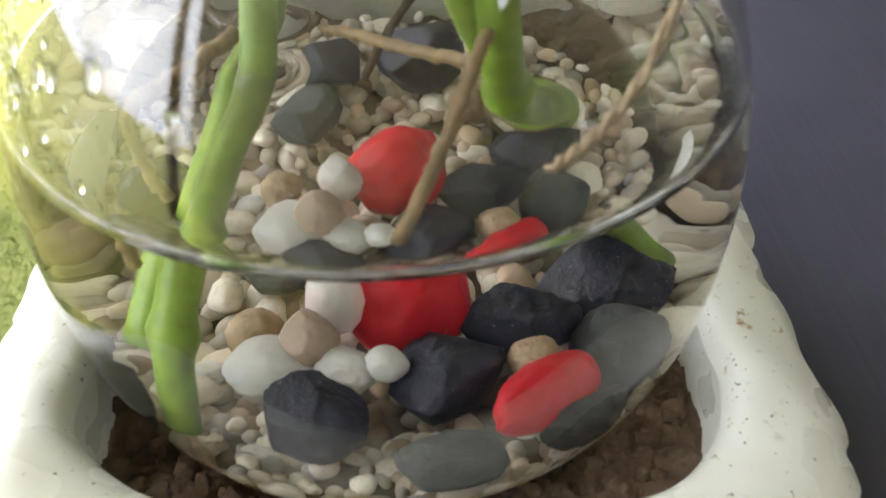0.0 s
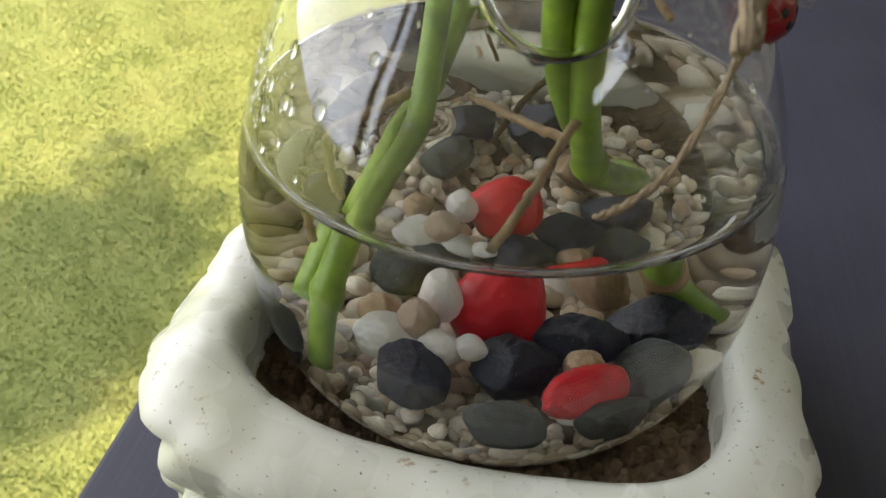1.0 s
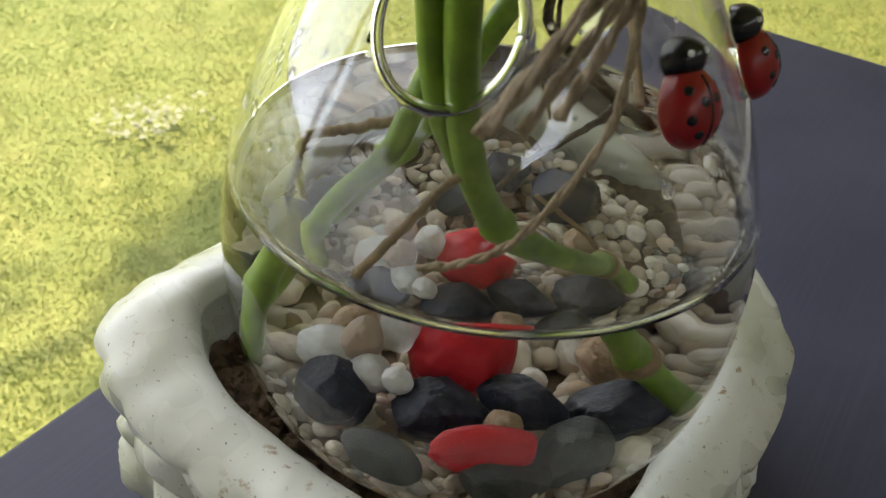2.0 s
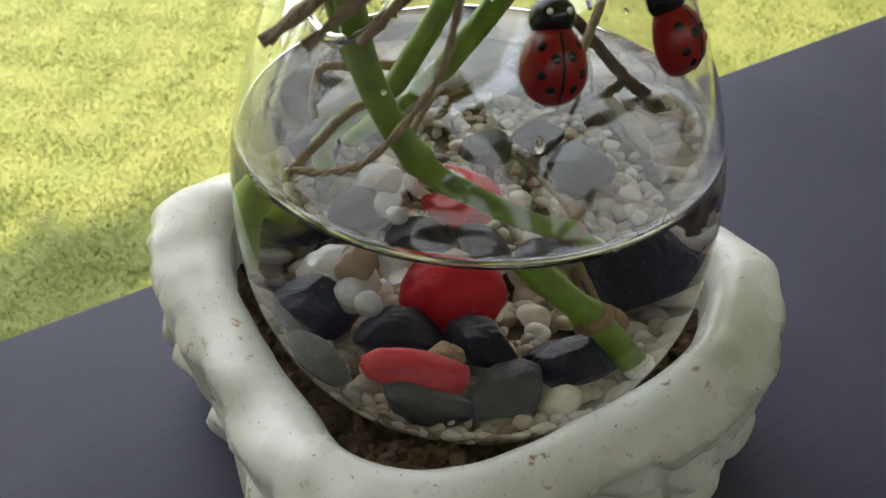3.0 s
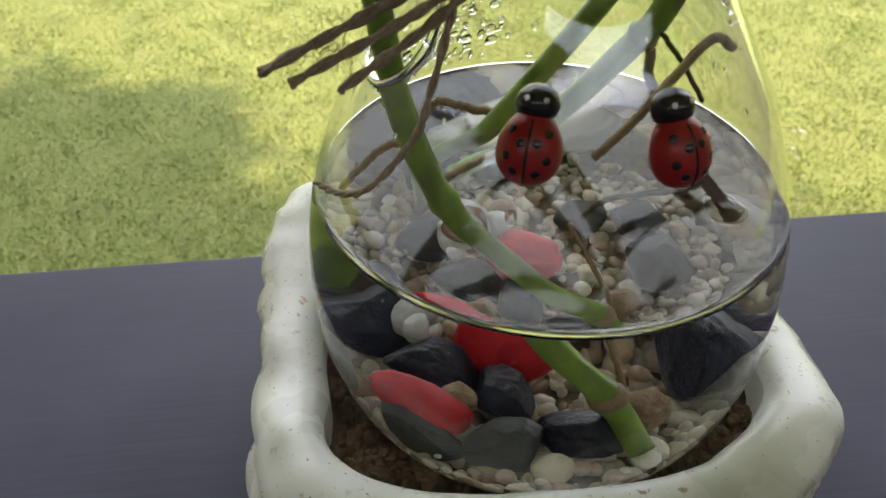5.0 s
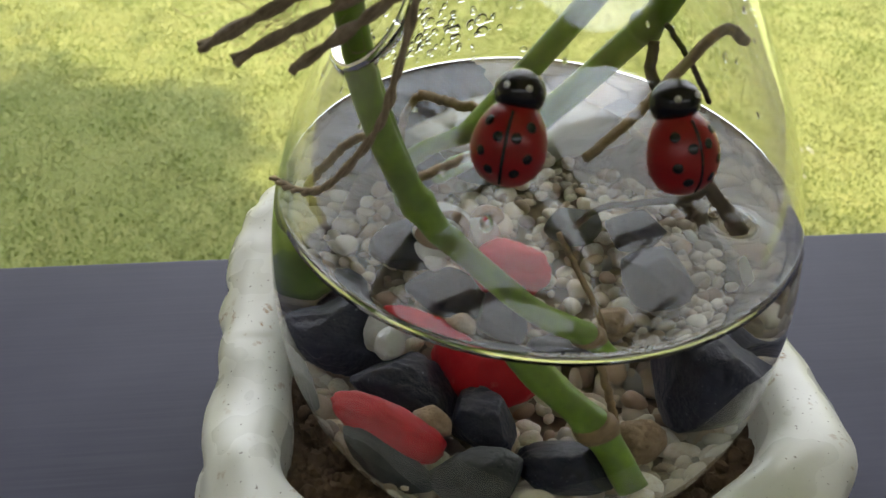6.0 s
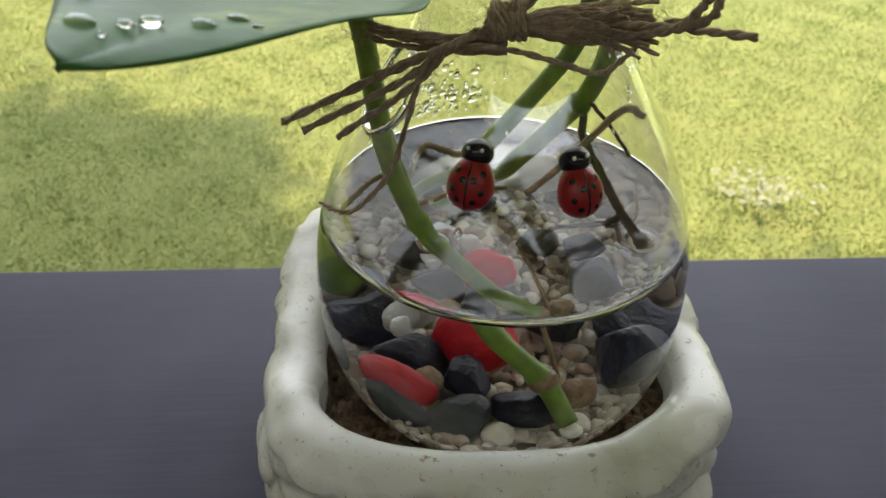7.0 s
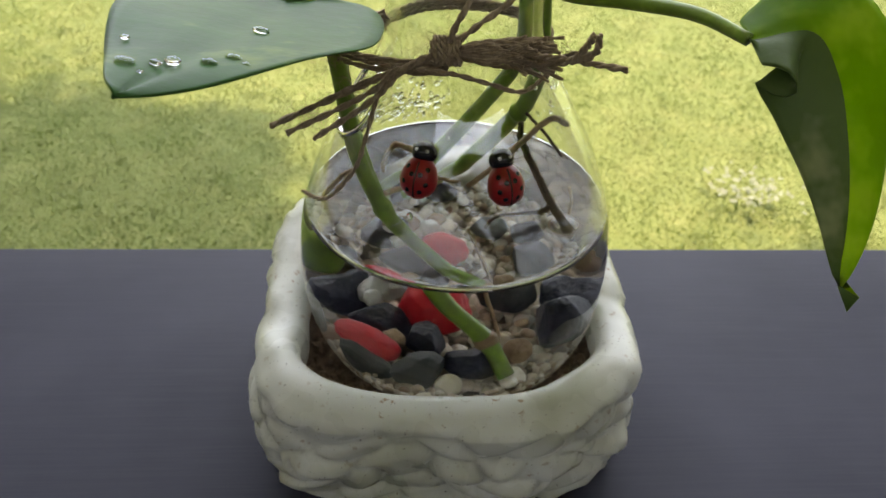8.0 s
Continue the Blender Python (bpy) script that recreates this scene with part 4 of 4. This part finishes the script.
# ---- the twine ----
def build_twine():
    tw = empty("twine_bow", (0, 0, 0), "frayed brown jute twine tied round the vase neck", "twine")

    def strand(pts, r=0.00085, seed=0, n=60, label=""):
        """Two plies wound round each other."""
        bm = bmesh.new()
        c = spline(pts, n)
        length = sum((b - a).length for a, b in zip(c, c[1:]))
        for ply in (0, 1):
            path = []
            for i, p in enumerate(c):
                d = (c[min(i + 1, n - 1)] - c[max(i - 1, 0)]).normalized()
                s = d.cross(Vector((0.2, 0.1, 1))).normalized()
                t = s.cross(d)
                a = 2 * math.pi * (i / (n - 1)) * length / 0.0085 + math.pi * ply
                path.append(p + 0.55 * r * (math.cos(a) * s + math.sin(a) * t))
            tube(bm, path, lambda u: r * 0.78 * (1 + 0.12 * math.sin(40 * u + seed)), n, 7, r * 0.10, seed + ply)
        return part("strand", bm, TWINE, tw, label)
    knot = Vector((-0.0075, -0.0315, 0.1645))
    # turns round the neck
    for j, dz in enumerate((0.0, 0.0016, 0.0030)):
        pts = []
        for k in range(33):
            a = 2 * math.pi * k / 32 - 1.8
            zz = 0.1555 + dz + 0.0045 * math.exp(-((a + 1.7) / 0.5) ** 2)
            r = vase_radius(zz) + 0.0012
            p = Vector((r * math.cos(a), r * math.sin(a), zz))
            if math.cos(a - math.pi - 0.35) > 0.55:
                p += Vector((-0.0145, -0.004, 0)) * (math.cos(a - math.pi - 0.35) - 0.55) / 0.45
            pts.append(p)
        strand(pts, 0.00072, j, 130)
    # the knot
    for k in range(7):
        pts = []
        for i in range(13):
            a = 2 * math.pi * i / 12
            pts.append(knot + Vector((-0.0032 + k * 0.0011 + 0.0006 * math.sin(a * 2 + k), 0.0036 * math.cos(a), 0.0036 * math.sin(a))))
        strand(pts, 0.00066, 20 + k, 40)
    # ends hanging to the west, over the stem
    for k, (tip, mid) in enumerate((((-0.0582, -0.0305, 0.1399), (-0.0330, -0.0335, 0.1535)), ((-0.0575, -0.0312, 0.1402), (-0.0320, -0.0345, 0.1550)), ((-0.0532, -0.0334, 0.1391), (-0.0310, -0.0345, 0.1515)), ((-0.0453, -0.0343, 0.1379), (-0.0290, -0.0350, 0.1500)))):
        strand([knot, (-0.0180, -0.0335, 0.1605), mid, tip], 0.00078, 40 + k, 60)
    # thin end curling down
    strand([(-0.0200, -0.0335, 0.1600), (-0.0262, -0.0345, 0.1520), (-0.0300, -0.0365, 0.1400), (-0.0335, -0.0360, 0.1290), (-0.0420, -0.0300, 0.1150), (-0.0480, -0.0235, 0.1103), (-0.0520, -0.0189, 0.1098)], 0.0006, 60, 80)
    # hanging loop
    strand([(-0.0160, -0.0335, 0.1600), (-0.0060, -0.0345, 0.1590), (0.0050, -0.0345, 0.1560), (0.0144, -0.0320, 0.1525), (0.0205, -0.0300, 0.1555), (0.0260, -0.0330, 0.1640), (0.0300, -0.0450, 0.1700)], 0.0006, 61, 70)
    # frayed bunch on the east side
    rnd = random.Random(3)
    for k in range(46):
        e = Vector((rnd.uniform(0.012, 0.026), rnd.uniform(-0.042, -0.030), rnd.uniform(0.1590, 0.1705)))
        b = knot + Vector((0.012, rnd.uniform(-0.004, 0.001), rnd.uniform(-0.002, 0.003)))
        strand([knot, b, (b + e) / 2 + Vector((0, 0, rnd.uniform(-0.0012, 0.0012))), e], 0.00046, 70 + k, 30)
    strand([knot, (0.0120, -0.0370, 0.1660), (0.0240, -0.0470, 0.1690), (0.0361, -0.0586, 0.1717)], 0.00075, 90)
    strand([knot, (0.0140, -0.0380, 0.1640), (0.0235, -0.0470, 0.1685), (0.0265, -0.0520, 0.1745), (0.0280, -0.0530, 0.1785)], 0.0008, 91)
    strand([(0.0235, -0.0470, 0.1685), (0.0285, -0.0535, 0.1735), (0.0290, -0.0545, 0.1790)], 0.0008, 92, 30)
    for k, e in enumerate(((-0.0022, -0.0360, 0.1797), (0.0112, -0.0320, 0.1810))):
        strand([knot, knot * 0.5 + Vector(e) * 0.5 + Vector((-0.001, -0.002, 0)), e, Vector(e) + Vector((0.004, 0.004, 0.008))], 0.00075, 95 + k, 30)
    # stray fibres
    bm = bmesh.new()
    for k in range(340):
        p = Vector(rnd.choice(((-0.03, -0.034, 0.153), (-0.045, -0.033, 0.145), knot, (0.010, -0.034, 0.164), (0.02, -0.036, 0.165), (-0.02, -0.033, 0.160), (-0.038, -0.02, 0.157)))) + Vector((rnd.gauss(0, 0.004), rnd.gauss(0, 0.0012), rnd.gauss(0, 0.0015)))
        d = Vector((rnd.gauss(0, 1), rnd.gauss(0, 1), rnd.gauss(0, 1))).normalized() * rnd.uniform(0.003, 0.007)
        e = Vector((rnd.gauss(0, 1), rnd.gauss(0, 1), rnd.gauss(0, 1))) * 0.0015
        tube(bm, [p, p + d * 0.5 + e, p + d], 0.000045, 7, 4)
    tagged(part("frayed_fibre", bm, TWINE, tw, "loose hair-like jute fibres"), kind="stuff")


build_twine()


# ---- drops of water ----
def build_drops():
    rnd = random.Random(9)
    verts, faces = [], []
    base = bmesh.new()
    bmesh.ops.create_icosphere(base, subdivisions=3, radius=1.0)
    bv, bf = [v.co.copy() for v in base.verts], [[v.index for v in f.verts] for f in base.faces]
    base.free()

    def add(m):
        n0 = len(verts)
        verts.extend(m @ v for v in bv)
        faces.extend([i + n0 for i in f] for f in bf)
    # condensation on the inside of the wall, over the water
    for k in range(230):
        if k < 150:
            a, z = rnd.gauss(1.95, 0.22), 0.1 + abs(rnd.gauss(0.006, 0.012))
        elif k < 190:
            a, z = rnd.gauss(-0.35, 0.25), rnd.uniform(0.135, 0.155)
        else:
            a, z = rnd.uniform(-math.pi, math.pi), rnd.uniform(0.102, 0.15)
        r = rnd.choice((0.0004, 0.0006, 0.0009, 0.0013)) * rnd.uniform(0.7, 1.2)
        d = Vector((math.cos(a), math.sin(a), 0))
        p = d * (vase_radius(z) - WALL) + Vector((0, 0, z))
        dr = (vase_radius(z + 0.004) - vase_radius(z - 0.004)) / 0.008
        nrm = (d + Vector((0, 0, -dr))).normalized()
        add(Matrix.Translation(p) @ nrm.to_track_quat("Z", "Y").to_matrix().to_4x4() @ Matrix.Diagonal((r * rnd.uniform(0.7, 1.2), r * rnd.uniform(0.8, 1.5), r * 0.45, 1)))
    # bubbles at the water's edge
    for k in range(16):
        a = -1.72 + 0.022 * k + rnd.uniform(-0.006, 0.006)
        r = rnd.uniform(0.0004, 0.0007)
        rr = vase_radius(WATER_Z - 0.0012) - WALL - 0.0002
        add(Matrix.Translation((rr * math.cos(a), rr * math.sin(a), WATER_Z - 0.0012)) @ Matrix.Diagonal((r, r, r, 1)))
    # beads lying on the western leaf
    for k in range(10):
        u, v = rnd.uniform(0.40, 0.93), rnd.uniform(-0.85, 0.85)
        rib = spline(LEAF_RIB, 34)
        i = int(u * 32)
        d = (rib[i + 1] - rib[i]).normalized()
        side = Vector(LEAF_WEST if v < 0 else LEAF_EAST).normalized()
        side = (side - d * side.dot(d)).normalized()
        nrm = d.cross(side)
        if nrm.z < 0:
            nrm = -nrm
        w = heart(u, 0.0335) * abs(v)
        r = rnd.choice((0.0007, 0.0011, 0.0016, 0.0020)) * rnd.uniform(0.8, 1.1)
        p = rib[i] + side * w - nrm * 0.0
        p += nrm * (0.02 * w * w / 0.03)
        add(Matrix.Translation(p + nrm * 0.00045) @ nrm.to_track_quat("Z", "Y").to_matrix().to_4x4() @ Matrix.Diagonal((r * rnd.uniform(0.9, 1.5), r, r * 0.50, 1)))
    me = bpy.data.meshes.new("water_drops")
    me.from_pydata(verts, [], faces)
    me.polygons.foreach_set("use_smooth", [True] * len(me.polygons))
    me.materials.append(WATER)
    ob = new("water_drops", me)
    ob.visible_shadow = False
    tagged(ob, "small water drops clinging inside the glass vase", "drops", kind="stuff")


build_drops()


# ---- an unseen tree, added to cast patches of shade on the lawn ----
def build_tree():
    tree = empty("unseen_shade_tree", (-2.6, 3.87, GROUND_Z), "unseen tall leafy tree added to shade patches of lawn", "tree")
    part("trunk", tube(bmesh.new(), [(0, 0, -0.05), (0.03, 0, 1.9), (-0.05, -0.05, 3.8), (0.12, -0.05, 5.2), (0.5, -0.15, 6.0)], lambda u: 0.16 - 0.10 * u, 50, 14, 0.004, 1), BARK, tree)
    limbs = ([(0.35, -0.1, 5.75), (1.0, -0.3, 6.1), (1.8, -0.40, 6.1), (2.6, -0.5, 6.05), (3.35, -0.68, 6.05)], [(0.3, -0.1, 5.6), (0.9, 0.1, 6.0), (1.7, 0.1, 6.2), (2.5, 0.0, 6.3)], [(0.1, -0.05, 5.1), (0.0, 0.5, 6.1), (0.1, 0.9, 6.5)])
    for k, pts in enumerate(limbs):
        part("limb", tube(bmesh.new(), pts, lambda u: 0.045 - 0.035 * u, 40, 10, 0.004, k), BARK, tree)
    rng = np.random.default_rng(11)
    n = 14000
    # leaf clumps, each placed by where its shadow should land
    c = np.array([(1.75, -0.05, 2.55), (2.1, -0.05, 2.5), (1.3, 0.15, 2.7), (3.20, -0.70, 2.5), (3.32, -0.62, 2.6), (2.35, -0.33, 2.6), (1.9, -0.30, 2.6), (0.4, 0.5, 2.8), (1.75, 0.16, 2.6)])
    s = np.array([(0.18, 0.10, 0.14), (0.10, 0.12, 0.12), (0.3, 0.22, 0.2), (0.10, 0.06, 0.08), (0.16, 0.10, 0.08), (0.22, 0.05, 0.08), (0.22, 0.06, 0.08), (0.5, 0.4, 0.35), (0.15, 0.07, 0.1)])
    w = np.array([0.26, 0.10, 0.14, 0.10, 0.10, 0.10, 0.10, 0.05, 0.10])
    pick = rng.choice(len(c), n, p=w / w.sum())
    p = c[pick] + rng.normal(0, 1, (n, 3)) * s[pick] + np.array((0, 0, 3.5))
    a = rng.normal(0, 1, (n, 3))
    a /= np.linalg.norm(a, axis=1)[:, None]
    b = np.cross(a, rng.normal(0, 1, (n, 3)))
    b /= np.linalg.norm(b, axis=1)[:, None]
    ln, wd = rng.uniform(0.03, 0.06, n)[:, None], rng.uniform(0.012, 0.022, n)[:, None]
    v = np.stack([p - a * ln, p + b * wd, p + a * ln, p - b * wd], 1).reshape(-1, 3)
    me = bpy.data.meshes.new("crown")
    me.from_pydata([tuple(q) for q in v], [], [(4 * k, 4 * k + 1, 4 * k + 2, 4 * k + 3) for k in range(n)])
    me.materials.append(TREE_LEAF)
    ob = new("crown", me)
    ob.parent = tree
    tagged(ob, "loose crown of small green leaves", kind="stuff")


build_tree()


# ---- small things on the lawn ----
def build_clover():
    rnd = random.Random(31)
    bm = bmesh.new()
    for k in range(110):
        x, y = rnd.gauss(0.774, 0.05), rnd.gauss(1.254, 0.04)
        z = GROUND_Z + rnd.uniform(0.03, 0.055)
        a, r = rnd.uniform(0, 6.3), rnd.uniform(0.004, 0.008)
        vs = [bm.verts.new((x + r * math.cos(a + q), y + r * math.sin(a + q), z + rnd.uniform(-0.003, 0.003))) for q in (0, 1.2, 2.4, 3.6, 4.9)]
        bm.faces.new(vs)
    tagged(mesh_ob("clover_flowers", bm, plain("white_clover", (0.26, 0.29, 0.20), 0.7, 90)), "patch of small white clover flowers in grass", "flowers", kind="stuff")


build_clover()
